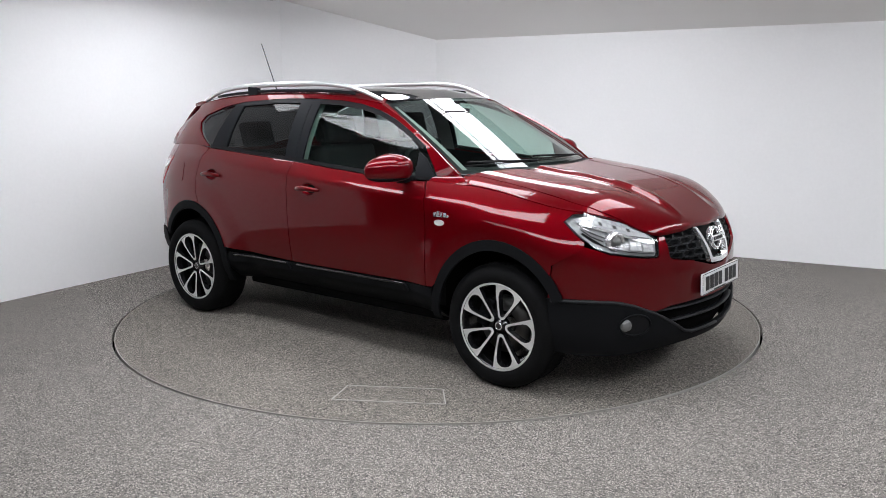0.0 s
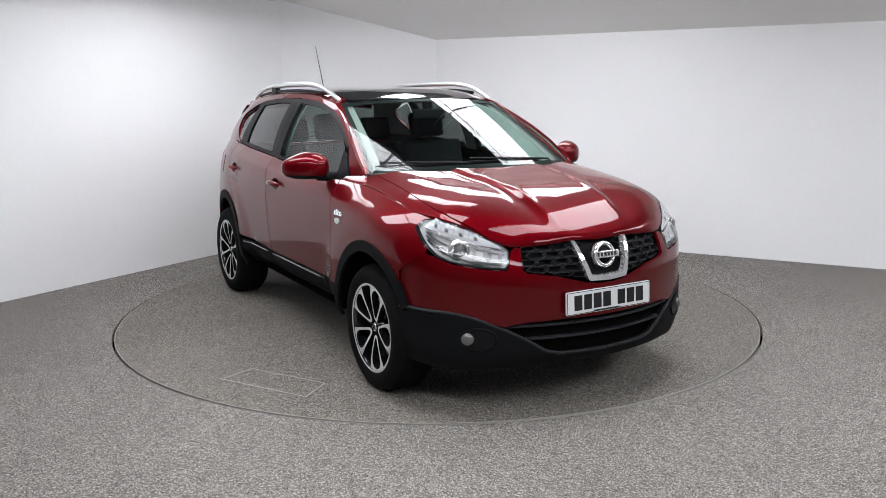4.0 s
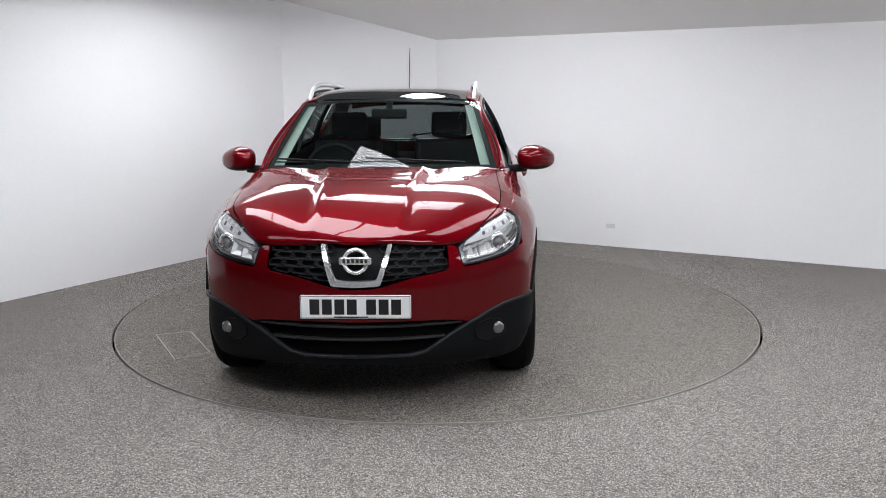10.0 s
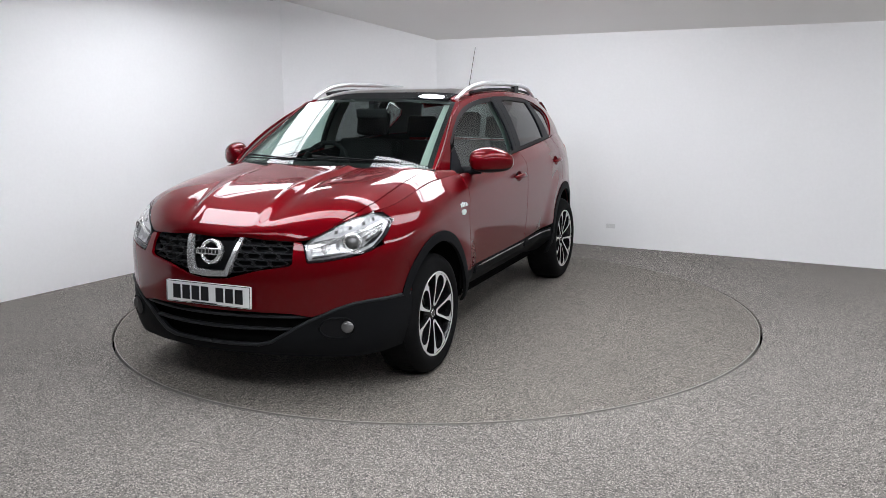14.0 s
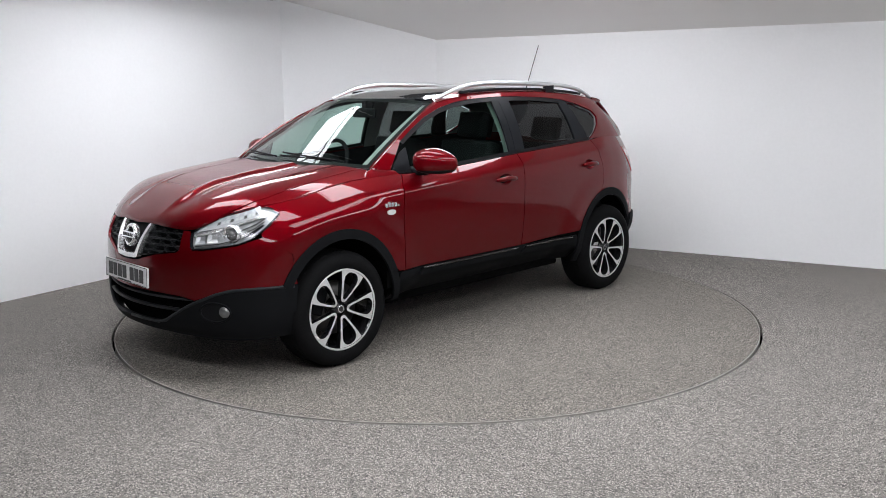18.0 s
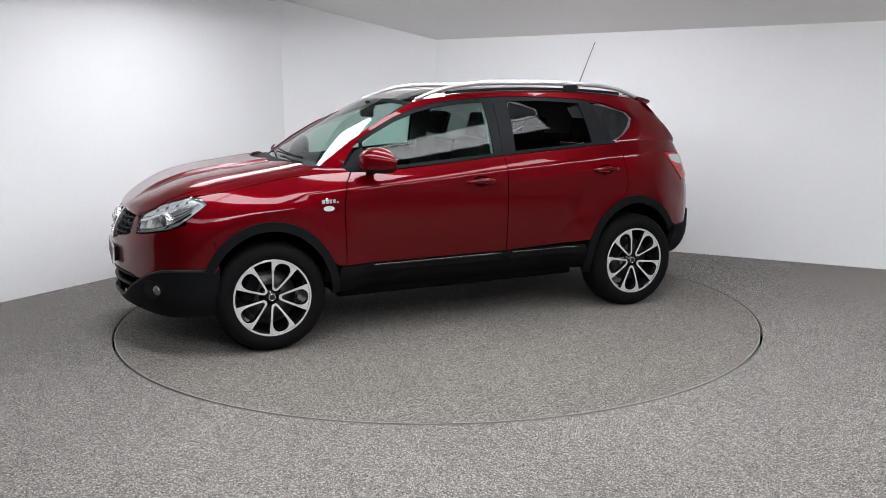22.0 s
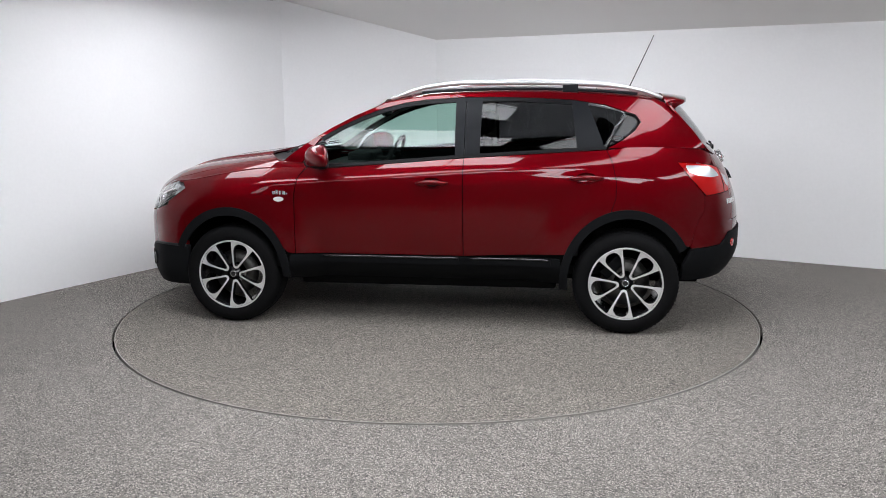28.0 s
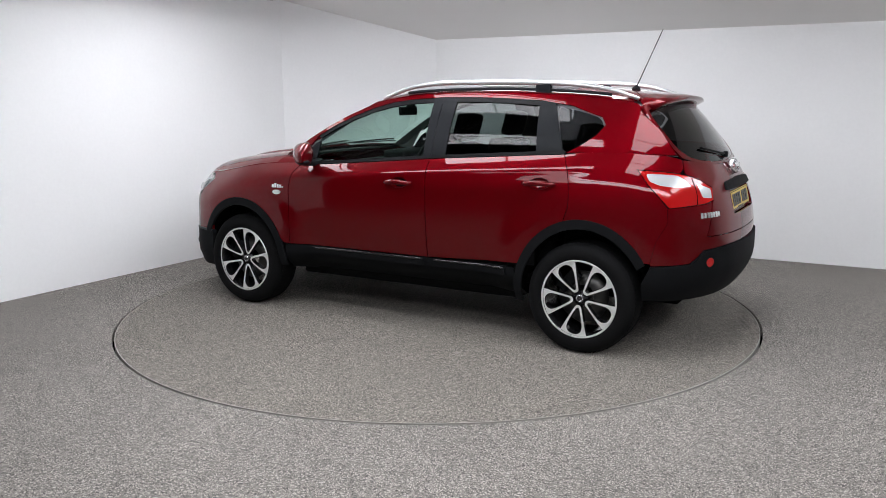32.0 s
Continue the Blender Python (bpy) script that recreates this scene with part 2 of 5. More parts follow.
def bonnet(x, y, out=0.0):
    """The bonnet, with a raised middle between two creases."""
    x = min(x, 2.0995)
    ye, ze = edge_at(x)
    q = min(abs(y) / max(ye, 0.02), 1.0)
    z = ze + (BONNET(x) - ze) * (1 - q ** 6.5)
    crease = 0.20 + 0.08 * (2.05 - x)
    lift = 0.017 * smooth(2.09, 1.88, x)
    z += lift * smooth(crease + 0.055, crease - 0.008, abs(y)) - lift * 0.55 * (1 - q ** 2)
    z += 0.20 * lift * math.exp(-((abs(y) - crease) / 0.016) ** 2) - 0.12 * lift * math.exp(-((abs(y) - crease - 0.075) / 0.03) ** 2)
    return (x, y, z + out)


BELT_Y = spline([(1.1, 0.715), (0.95, 0.735), (0.75, 0.770), (0.25, 0.800), (-0.25, 0.802), (-0.75, 0.792), (-1.1, 0.775), (-1.4, 0.753), (-1.62, 0.716), (-1.76, 0.664), (-1.9, 0.575)])
BELT_Z = spline([(1.1, 1.09), (0.75, 1.068), (0.25, 1.097), (-0.25, 1.135), (-0.75, 1.165), (-1.1, 1.185), (-1.4, 1.195), (-1.9, 1.18)])
ROOF_Y = spline([(0.95, 0.60), (0.33, 0.585), (0.0, 0.600), (-0.5, 0.603), (-1.0, 0.585), (-1.4, 0.563), (-1.56, 0.544), (-1.7, 0.498)])
ROOF_Z = spline([(0.95, 1.43), (0.33, 1.478), (0.0, 1.522), (-0.5, 1.540), (-1.0, 1.528), (-1.4, 1.495), (-1.7, 1.445)])


def upper(x, z, out=0.0):
    """The glasshouse's side above the belt line, over x and z."""
    zb, zt = BELT_Z(x), ROOF_Z(x)
    t = (z - zb) / (zt - zb)
    y = BELT_Y(x) + (ROOF_Y(x) - BELT_Y(x)) * t + (0.026 - 0.012 * smooth(-0.3, 0.05, x)) * (1 - (2 * t - 1) ** 2)
    return (x, y + out * 0.93, z + out * 0.36)


ROOF = spline([(0.42, 1.486), (0.33, 1.507), (0.2, 1.542), (0.1, 1.561), (-0.05, 1.574), (-0.2, 1.581), (-0.5, 1.588), (-0.9, 1.581), (-1.3, 1.555), (-1.55, 1.522), (-1.75, 1.488)])


def roof(x, y, out=0.0):
    ye, ze = ROOF_Y(x), ROOF_Z(x)
    q = min(abs(y) / ye, 1.0)
    return (x, y, ze + (ROOF(x) - ze) * (1 - q ** 4.2) + out)


def screen(y, t, out=0.0):
    """The windscreen: t from 0 at its foot to 1 at the roof."""
    q = abs(y) / 0.70
    x0, z0 = 1.075 - 0.115 * q ** 2, 1.108 - 0.008 * q ** 2
    q1 = abs(y) / 0.57
    x1, z1 = 0.350 - 0.050 * q1 ** 2, 1.510 - 0.028 * q1 ** 2
    b = 4 * t * (1 - t) * 0.011
    return (x0 + (x1 - x0) * t + b * 0.5 + out * 0.5, y, z0 + (z1 - z0) * t + b * 0.85 + out * 0.85)


def back_glass(y, z, out=0.0):
    """The tailgate's upper half with its window."""
    t = (z - 1.16) / 0.31
    x0, x1 = -1.900 + 0.23 * y * y, -1.660 + 0.34 * y * y
    return (x0 + (x1 - x0) * t - 0.012 * t * (1 - t) * 4 - out, y, z)


# ---- mesh helpers ----
def finish(ob, *mats):
    for m in mats:
        ob.data.materials.append(m)
    return ob


def part(name, bm, mat, parent=None, label="", soft=True):
    """Links a bmesh as one mesh object, under a thing or a part."""
    me = bpy.data.meshes.new(name)
    bm.to_mesh(me)
    bm.free()
    if soft:
        for p in me.polygons:
            p.use_smooth = True
    ob = finish(new(name, me), mat)
    ob.parent = parent
    return tagged(ob, label=label)


def empty(name, **tags):
    ob = new(name)
    ob.empty_display_size = 0.2
    return tagged(ob, **tags)


def box(bm, x0, x1, y0, y1, z0, z1, bevel=0.0, m=None):
    """Adds a box, its edges rounded by bevel."""
    vs = [bm.verts.new((x, y, z)) for x in (x0, x1) for y in (y0, y1) for z in (z0, z1)]
    faces = [bm.faces.new([vs[i] for i in f]) for f in ((0, 1, 3, 2), (4, 6, 7, 5), (0, 4, 5, 1), (2, 3, 7, 6), (0, 2, 6, 4), (1, 5, 7, 3))]
    if bevel:
        edges = list({e for f in faces for e in f.edges})
        r = bmesh.ops.bevel(bm, geom=edges, offset=bevel, segments=3, profile=0.7, affect="EDGES")
        vs = list({v for f in r["faces"] for v in f.verts} | {v for v in vs if v.is_valid})
    if m is not None:
        bmesh.ops.transform(bm, matrix=m, verts=[v for v in vs if v.is_valid])
    return bm


def slab(name, outline, z0, z1, mat, **tags):
    """An upright prism over a plan outline."""
    bm = bmesh.new()
    low = [bm.verts.new((x, y, z0)) for x, y in outline]
    top = [bm.verts.new((x, y, z1)) for x, y in outline]
    bm.faces.new(low[::-1])
    bm.faces.new(top)
    n = len(low)
    for i in range(n):
        bm.faces.new((low[i], low[(i + 1) % n], top[(i + 1) % n], top[i]))
    bmesh.ops.recalc_face_normals(bm, faces=bm.faces)
    return tagged(part(name, bm, mat, soft=False), **tags)


# ---- the room: two white walls with a canted corner panel, a grey ceiling that rises from the far wall ----
R_DIR = Vector((0.868, -0.496))
L_DIR = Vector((-0.528, -0.849))
CORNER_L = Vector((-1.605, 2.999))
CORNER_R = Vector((0.008, 3.341))
R_END = CORNER_R + R_DIR * 9.5
L_STOP = CORNER_L + L_DIR * 5.65
L_BACK = L_STOP + Vector((L_DIR[1], -L_DIR[0])) * 2.4
L_END = L_BACK + L_DIR * 4.6
NEAR = Vector((R_END[0] + L_DIR[0] * 9.6, R_END[1] + L_DIR[1] * 9.6))
TABLE_R = 2.2233
HIGH = 3.75
SOFFIT = 2.10


def wall(name, a, b, top, label, mat=None):
    """A wall 0.12 m thick whose room face runs from a to b."""
    d = (b - a).normalized()
    o = Vector((-d[1], d[0])) * 0.12
    return slab(name, [a, b, b + o, a + o], 0.0, top, mat or WALL, label=label, category="wall", kind="structure")


wall("wall_side", L_STOP, CORNER_L, HIGH, "smooth white painted side wall, brightly lit")
# unseen black recess, added to cut off the white wall's reflection in the doors
wall("wall_recess_end", L_BACK, L_STOP, HIGH, "unseen black end wall, added to darken the car's reflections", ADDED_RECESS)
wall("wall_recess", L_END, L_BACK, HIGH, "unseen black wall, added to darken the car's reflections", ADDED_RECESS)
wall("wall_corner", CORNER_L, CORNER_R, HIGH, "canted white corner panel between two walls")
wall("wall_far", CORNER_R, R_END, HIGH, "smooth white painted far wall with a small socket")
# unseen closing walls, added with tones that shape the reflections in the paint
wall("wall_right", R_END, NEAR, HIGH, "unseen grey wall closing the room, toned for the car's reflections", GREY_WALL)
wall("wall_near", NEAR, L_END, HIGH, "unseen dark grey wall closing the room, toned for the car's reflections", DARK_WALL)


def ring_sheet(name, outline, radius, mat, n=180):
    """The floor: a sheet with a round hole for the turntable."""
    bm = bmesh.new()
    hole = [bm.verts.new((radius * math.cos(2 * math.pi * i / n), radius * math.sin(2 * math.pi * i / n), 0)) for i in range(n)]
    wide = [bm.verts.new((14 * math.cos(2 * math.pi * i / n), 14 * math.sin(2 * math.pi * i / n), 0)) for i in range(n)]
    deep = [bm.verts.new((v.co.x, v.co.y, -0.05)) for v in hole]
    for i in range(n):
        j = (i + 1) % n
        bm.faces.new((hole[i], wide[i], wide[j], hole[j]))
        bm.faces.new((deep[i], hole[i], hole[j], deep[j]))
    bmesh.ops.recalc_face_normals(bm, faces=bm.faces)
    return part(name, bm, mat, soft=False)


tagged(ring_sheet("floor", None, TABLE_R + 0.009, FLOOR), label="speckled grey hard-wearing floor with faint stains", category="floor", kind="structure")
bm = bmesh.new()
bmesh.ops.create_circle(bm, cap_ends=True, segments=64, radius=TABLE_R + 0.3, matrix=pose(0, 0, -0.05))
tagged(part("floor_pit", bm, LINER, soft=False), label="dark pit floor under the turntable", category="floor", kind="structure")


def disc(bm, radius, z0, z1, n=180):
    top = [bm.verts.new((radius * math.cos(2 * math.pi * i / n), radius * math.sin(2 * math.pi * i / n), z1)) for i in range(n)]
    low = [bm.verts.new((v.co.x, v.co.y, z0)) for v in top]
    bm.faces.new(top)
    bm.faces.new(low[::-1])
    for i in range(n):
        j = (i + 1) % n
        bm.faces.new((low[i], low[j], top[j], top[i]))
    return bm


turntable = empty("turntable", label="round speckled grey turntable flush in the floor, thin metal edge", category="turntable")
part("deck", disc(bmesh.new(), TABLE_R - 0.0115, -0.046, 0.0), DECK, turntable, soft=False)
bm = bmesh.new()
n = 180
rings = []
for r, z in ((TABLE_R - 0.0113, -0.04), (TABLE_R - 0.0113, 0.0025), (TABLE_R - 0.0066, 0.0025), (TABLE_R - 0.0066, -0.04)):
    rings.append([bm.verts.new((r * math.cos(2 * math.pi * i / n), r * math.sin(2 * math.pi * i / n), z)) for i in range(n)])
for a, b in ((0, 1), (1, 2), (2, 3)):
    for i in range(n):
        j = (i + 1) % n
        bm.faces.new((rings[a][i], rings[a][j], rings[b][j], rings[b][i]))
bmesh.ops.recalc_face_normals(bm, faces=bm.faces)
part("edge_strip", bm, LINE, turntable, "thin worn metal edge strip", soft=False)
HATCH = [Vector(p) for p in ((0.756, -1.808), (0.673, -1.608), (1.117, -1.346), (1.262, -1.507))]
for p, q in zip(HATCH, HATCH[1:] + HATCH[:1]):
    d = (q - p).normalized() * 0.0035
    o = Vector((-d[1], d[0]))
    bm = bmesh.new()
    low = [bm.verts.new((*v, 0.0002)) for v in (p - o, q - o, q + o, p + o)]
    top = [bm.verts.new((v.co.x, v.co.y, 0.002)) for v in low]
    bm.faces.new(top)
    for i in range(4):
        bm.faces.new((low[i], low[(i + 1) % 4], top[(i + 1) % 4], top[i]))
    part("hatch_line", bm, LINE, turntable, "thin pale line of a floor hatch", soft=False)

# ceiling: a grey plane that climbs away from the far wall, then runs level
R_NORM = Vector((-0.496, -0.868))


def over(d, s, z):
    """A place d metres off the far wall and s metres along it."""
    p = CORNER_R + R_NORM * d + R_DIR * s
    return (p[0], p[1], z)


RISE, RUN, SOFFIT_END = 0.36, 4.2, 1.15


def ceiling_part(name, ds, mat, label):
    """A stretch of the ceiling, 0.1 m thick, over the given distances from the far wall."""
    bm = bmesh.new()
    rows = [[bm.verts.new(over(d, s, SOFFIT + min(d, RUN) * RISE)) for s in (-8.5, 10.5)] for d in ds]
    for p, q in zip(rows, rows[1:]):
        bm.faces.new((p[0], p[1], q[1], q[0]))
    geom = bmesh.ops.extrude_face_region(bm, geom=bm.faces[:])
    bmesh.ops.translate(bm, vec=(0, 0, 0.1), verts=[v for v in geom["geom"] if isinstance(v, bmesh.types.BMVert)])
    bmesh.ops.recalc_face_normals(bm, faces=bm.faces)
    return tagged(part(name, bm, mat, soft=False), label=label, category="ceiling", kind="structure")


ceiling_part("ceiling_soffit", (-0.3, SOFFIT_END), CEILING, "plain pale grey soffit sloping up from the far wall")
# past the soffit the ceiling is unseen; its dark tone deepens the reflections
ceiling_part("ceiling", (SOFFIT_END, RUN, 13.5), DARK_CEILING, "unseen dark grey ceiling above the hanging lamps, darkened to deepen reflections")


def light_panel(d0, d1, s0, s1, z, glow):
    """A flat lamp hung from the ceiling by four rods."""
    lamp = empty("ceiling_light", label="unseen flat glowing white ceiling light panel in a thin dark frame", category="light", group="ceiling lights")
    mid = over((d0 + d1) / 2, (s0 + s1) / 2, z)
    lamp.matrix_basis = Matrix.Translation(mid) @ Matrix.Rotation(math.atan2(R_DIR[1], R_DIR[0]), 4, "Z")
    hx, hy = (s1 - s0) / 2, (d1 - d0) / 2
    # deep box with glowing sides, added to brighten the upper walls and corner
    part("diffuser", box(bmesh.new(), -hx + 0.012, hx - 0.012, -hy + 0.012, hy - 0.012, 0.0, 0.10), glow, lamp, soft=False)
    bm = bmesh.new()
    box(bm, -hx, hx, -hy, hy, 0.102, 0.125)
    for x0, x1, y0, y1 in ((-hx, hx, -hy, -hy + 0.010), (-hx, hx, hy - 0.010, hy), (-hx, -hx + 0.010, -hy + 0.010, hy - 0.010), (hx - 0.010, hx, -hy + 0.010, hy - 0.010)):
        box(bm, x0, x1, y0, y1, -0.004, 0.008)
    part("frame", bm, PILLAR, lamp, soft=False)
    for x in (-hx + 0.05, hx - 0.05):
        for y in (-hy + 0.05, hy - 0.05):
            d = (d0 + d1) / 2 - y
            part("hanger", box(bmesh.new(), x - 0.004, x + 0.004, y - 0.004, y + 0.004, 0.12, SOFFIT + min(d, RUN) * RISE - z + 0.02), SATIN, lamp, soft=False)


LAMP_Z = 2.34
# the row at 6.5 m is unseen fill, added to light the room
for d0, d1, cuts in ((1.84, 2.36, (0.85, 1.80, 2.80)), (3.47, 3.82, (1.22, 1.84, 2.47)), (4.60, 5.04, (0.22, 1.05, 2.02, 2.80)), (6.5, 7.05, (2.0, 3.5, 5.0, 6.5))):
    for s0, s1 in zip(cuts, cuts[1:]):
        light_panel(d0, d1, s0, s1, LAMP_Z, LIGHT)
# dim unseen fill, added for a reflection along the car's shoulder
light_panel(6.5, 7.05, 0.5, 2.0, LAMP_Z, DIM_LIGHT)
# the row at s 5.9 is unseen fill, added to brighten the right side
for s0, s1, cuts in ((-0.36, 0.08, (2.25, 3.15, 4.05)), (3.28, 3.82, (2.52, 3.40, 4.25, 5.12)), (5.9, 6.35, (1.2, 2.7, 4.2, 5.7))):
    for d0, d1 in zip(cuts, cuts[1:]):
        light_panel(d0, d1, s0, s1, LAMP_Z, LIGHT if s0 > 5 else SOFT_LIGHT)


socket = empty("wall_socket", label="small white double wall socket low on the wall", category="socket")
socket.matrix_basis = Matrix.Translation((1.747, 2.347, 0.209)) @ Matrix.Rotation(math.atan2(R_DIR[1], R_DIR[0]), 4, "Z")
part("socket_plate", box(bmesh.new(), -0.045, 0.045, -0.010, 0.002, -0.022, 0.022, 0.003), WHITE, socket, soft=False)
for x in (-0.022, 0.022):
    part("socket_insert", box(bmesh.new(), x - 0.012, x + 0.012, -0.0125, -0.009, -0.012, 0.012, 0.002), WHITE, socket, soft=False)


from mathutils.geometry import delaunay_2d_cdt


# ---- panels: an outline drawn on one of the car's surfaces, with a folded-in edge ----
def fillet(poly, r, steps=4):
    """The outline with its corners rounded by about r."""
    out, n = [], len(poly)
    for i in range(n):
        p, a, b = Vector(poly[i]), Vector(poly[i - 1]), Vector(poly[(i + 1) % n])
        la, lb = (a - p).length, (b - p).length
        k = min(r, la * 0.45, lb * 0.45)
        if k < 1e-5 or abs((a - p).normalized().dot((b - p).normalized())) > 0.985:
            out.append(tuple(p))
            continue
        pa, pb = p + (a - p) / la * k, p + (b - p) / lb * k
        for j in range(steps + 1):
            t = j / steps
            out.append(tuple(pa * (1 - t) ** 2 + p * 2 * t * (1 - t) + pb * t * t))
    return out


def dense(poly, step):
    out, n = [], len(poly)
    for i in range(n):
        a, b = Vector(poly[i]), Vector(poly[(i + 1) % n])
        k = max(1, int((b - a).length / step))
        out += [tuple(a + (b - a) * (j / k)) for j in range(k)]
    return out


def arc(cx, cz, rx, rz, a0, a1, n=14):
    return [(cx + rx * math.cos(radians(a0 + (a1 - a0) * i / n)), cz + rz * math.sin(radians(a0 + (a1 - a0) * i / n))) for i in range(n + 1)]


def panel(name, poly, fn, mat, parent, label="", side=1, step=0.045, lip=0.014, out=0.0, holes=()):
    """A thin curved panel over the outline poly, drawn in the parameters of the surface fn."""
    poly = dense(poly, step)
    n = len(poly)
    lo = [min(p[k] for p in poly) for k in (0, 1)]
    hi = [max(p[k] for p in poly) for k in (0, 1)]
    grid = []
    na, nb = int((hi[0] - lo[0]) / step), int((hi[1] - lo[1]) / step)
    for i in range(1, na + 1):
        for j in range(1, nb + 1):
            grid.append(Vector((lo[0] + (hi[0] - lo[0]) * i / (na + 1), lo[1] + (hi[1] - lo[1]) * j / (nb + 1))))
    loops = [poly] + [list(h) for h in holes]
    flat, edges = [], []
    for lp in loops:
        k = len(flat)
        edges += [(k + i, k + (i + 1) % len(lp)) for i in range(len(lp))]
        flat += lp
    near = 0.3 * step
    grid = [g for g in grid if min((g[0] - p[0]) ** 2 + (g[1] - p[1]) ** 2 for p in flat) > near * near]
    pts, _, tris, *_ = delaunay_2d_cdt([Vector(p) for p in flat] + grid, edges, [], 1, 1e-6, False)
    bm = bmesh.new()
    vs = [bm.verts.new((p[0], p[1], 0)) for p in pts]
    for f in tris:
        cx, cy = sum(pts[i][0] for i in f) / 3, sum(pts[i][1] for i in f) / 3
        inside = False
        for lp in loops:
            for i in range(len(lp)):
                (xa, ya), (xb, yb) = lp[i], lp[i - 1]
                if (ya > cy) != (yb > cy) and cx < (xb - xa) * (cy - ya) / (yb - ya) + xa:
                    inside = not inside
        if inside:
            bm.faces.new([vs[i] for i in f])
    for v in vs:
        if not v.link_faces:
            bm.verts.remove(v)
    sign = Vector((1, side, 1))

    def at(a, b, o):
        return Vector(fn(a, b, o)) * sign

    e = 0.003
    normals = {}
    border = [ed for ed in bm.edges if len(ed.link_faces) == 1]
    params = {v: (v.co.x, v.co.y) for v in bm.verts}
    for v, (a, b) in params.items():
        v.co = at(a, b, out)
        n = (at(a + e, b, out) - at(a - e, b, out)).cross(at(a, b + e, out) - at(a, b - e, out))
        if n.length < 1e-12:
            n = at(a, b, out + 0.01) - v.co
        n.normalize()
        if n.dot(at(a, b, out + 0.01) - v.co) < 0:
            n = -n
        normals[v] = n
    bm.normal_update()
    for f in bm.faces:
        if f.normal.dot(normals[f.verts[0]]) < 0:
            f.normal_flip()
    if lip:
        rim, inner = {}, {}
        for ed in border:
            for v in ed.verts:
                if v not in rim:
                    a, b = params[v]
                    rim[v] = bm.verts.new(v.co)
                    inner[v] = bm.verts.new(at(a, b, out - lip))
        for ed in border:
            a, b = ed.verts
            lp = ed.link_loops[0]
            if lp.vert is b:
                a, b = b, a
            bm.faces.new((rim[b], rim[a], inner[a], inner[b]))
    bm.verts.index_update()
    me = bpy.data.meshes.new(name)
    given = [normals.get(v, Vector((0, 0, 0))) for v in bm.verts]
    bm.to_mesh(me)
    bm.free()
    for p in me.polygons:
        p.use_smooth = True
    me.normals_split_custom_set_from_vertices([tuple(n) for n in given])
    ob = finish(new(name, me), mat)
    ob.parent = parent
    return tagged(ob, label=label)


def both(name, poly, fn, mat, parent, label="", **more):
    return [panel(name, poly, fn, mat, parent, label, side=s, **more) for s in (1, -1)]


def low_x(x, z, out=0.0):
    return lower(s_of_x(x), z, out)


def tube(points, radius, n=8, closed=False, flat=1.0):
    """A bent rod through the points."""
    bm = bmesh.new()
    pts = [Vector(p) for p in points]
    rings = []
    up = Vector((0, 0, 1))
    k = len(pts)
    for i, p in enumerate(pts):
        a = pts[(i - 1) % k] if closed or i else p
        b = pts[(i + 1) % k] if closed or i < k - 1 else p
        d = (b - a).normalized()
        sx = d.cross(up)
        sx = sx.normalized() if sx.length > 1e-4 else Vector((1, 0, 0))
        sy = sx.cross(d)
        r = radius(i / (k - 1)) if callable(radius) else radius
        rings.append([bm.verts.new(p + sx * (r * flat * math.cos(2 * math.pi * j / n)) + sy * (r * math.sin(2 * math.pi * j / n))) for j in range(n)])
    for i in range(k if closed else k - 1):
        q, w = rings[i], rings[(i + 1) % k]
        for j in range(n):
            bm.faces.new((q[j], q[(j + 1) % n], w[(j + 1) % n], w[j]))
    if not closed:
        bm.faces.new(rings[0][::-1])
        bm.faces.new(rings[-1])
    bmesh.ops.recalc_face_normals(bm, faces=bm.faces)
    return bm


def lathe(profile, n=48, caps=False):
    """A solid turned about the y axis: (radius, y) pairs."""
    bm = bmesh.new()
    rings = [[bm.verts.new((r * math.cos(2 * math.pi * j / n), y, r * math.sin(2 * math.pi * j / n))) for j in range(n)] for r, y in profile]
    for q, w in zip(rings, rings[1:]):
        for j in range(n):
            bm.faces.new((q[j], q[(j + 1) % n], w[(j + 1) % n], w[j]))
    if caps:
        bm.faces.new(rings[0][::-1])
        bm.faces.new(rings[-1])
    bmesh.ops.recalc_face_normals(bm, faces=bm.faces)
    return bm


def prism(poly, depth, bevel=0.0, m=None, bm=None):
    """A plate: the outline poly in x and z, depth thick along y (its face at y=0 looks to -y)."""
    bm = bm or bmesh.new()
    a = [bm.verts.new((x, 0, z)) for x, z in poly]
    b = [bm.verts.new((x, depth, z)) for x, z in poly]
    n = len(poly)
    front = bm.faces.new(a)
    made = [front, bm.faces.new(b[::-1])]
    for i in range(n):
        made.append(bm.faces.new((a[i], b[i], b[(i + 1) % n], a[(i + 1) % n])))
    bmesh.ops.recalc_face_normals(bm, faces=made)
    vs = a + b
    if bevel:
        r = bmesh.ops.bevel(bm, geom=list(front.edges), offset=bevel, segments=2, profile=0.6, affect="EDGES")
        vs = list({v for v in vs if v.is_valid} | {v for f in r["faces"] for v in f.verts})
    if m is not None:
        bmesh.ops.transform(bm, matrix=m, verts=vs)
    return bm


# ---- the car ----
car = empty("car", label="red metallic compact crossover car with black lower cladding, on the turntable", category="car")
FA, RA, HUB = 1.328, -1.302, 0.334
S_HL_IN, S_HL_LOW, S_HL_TIP = 0.532, 0.905, 1.055
G = 0.0025  # half a panel gap

# bonnet
edge = []
for a in np.linspace(1.74, 0.0, 46):
    x, y, z = lower(a, PLAN[2](a))
    edge.append((x, y))
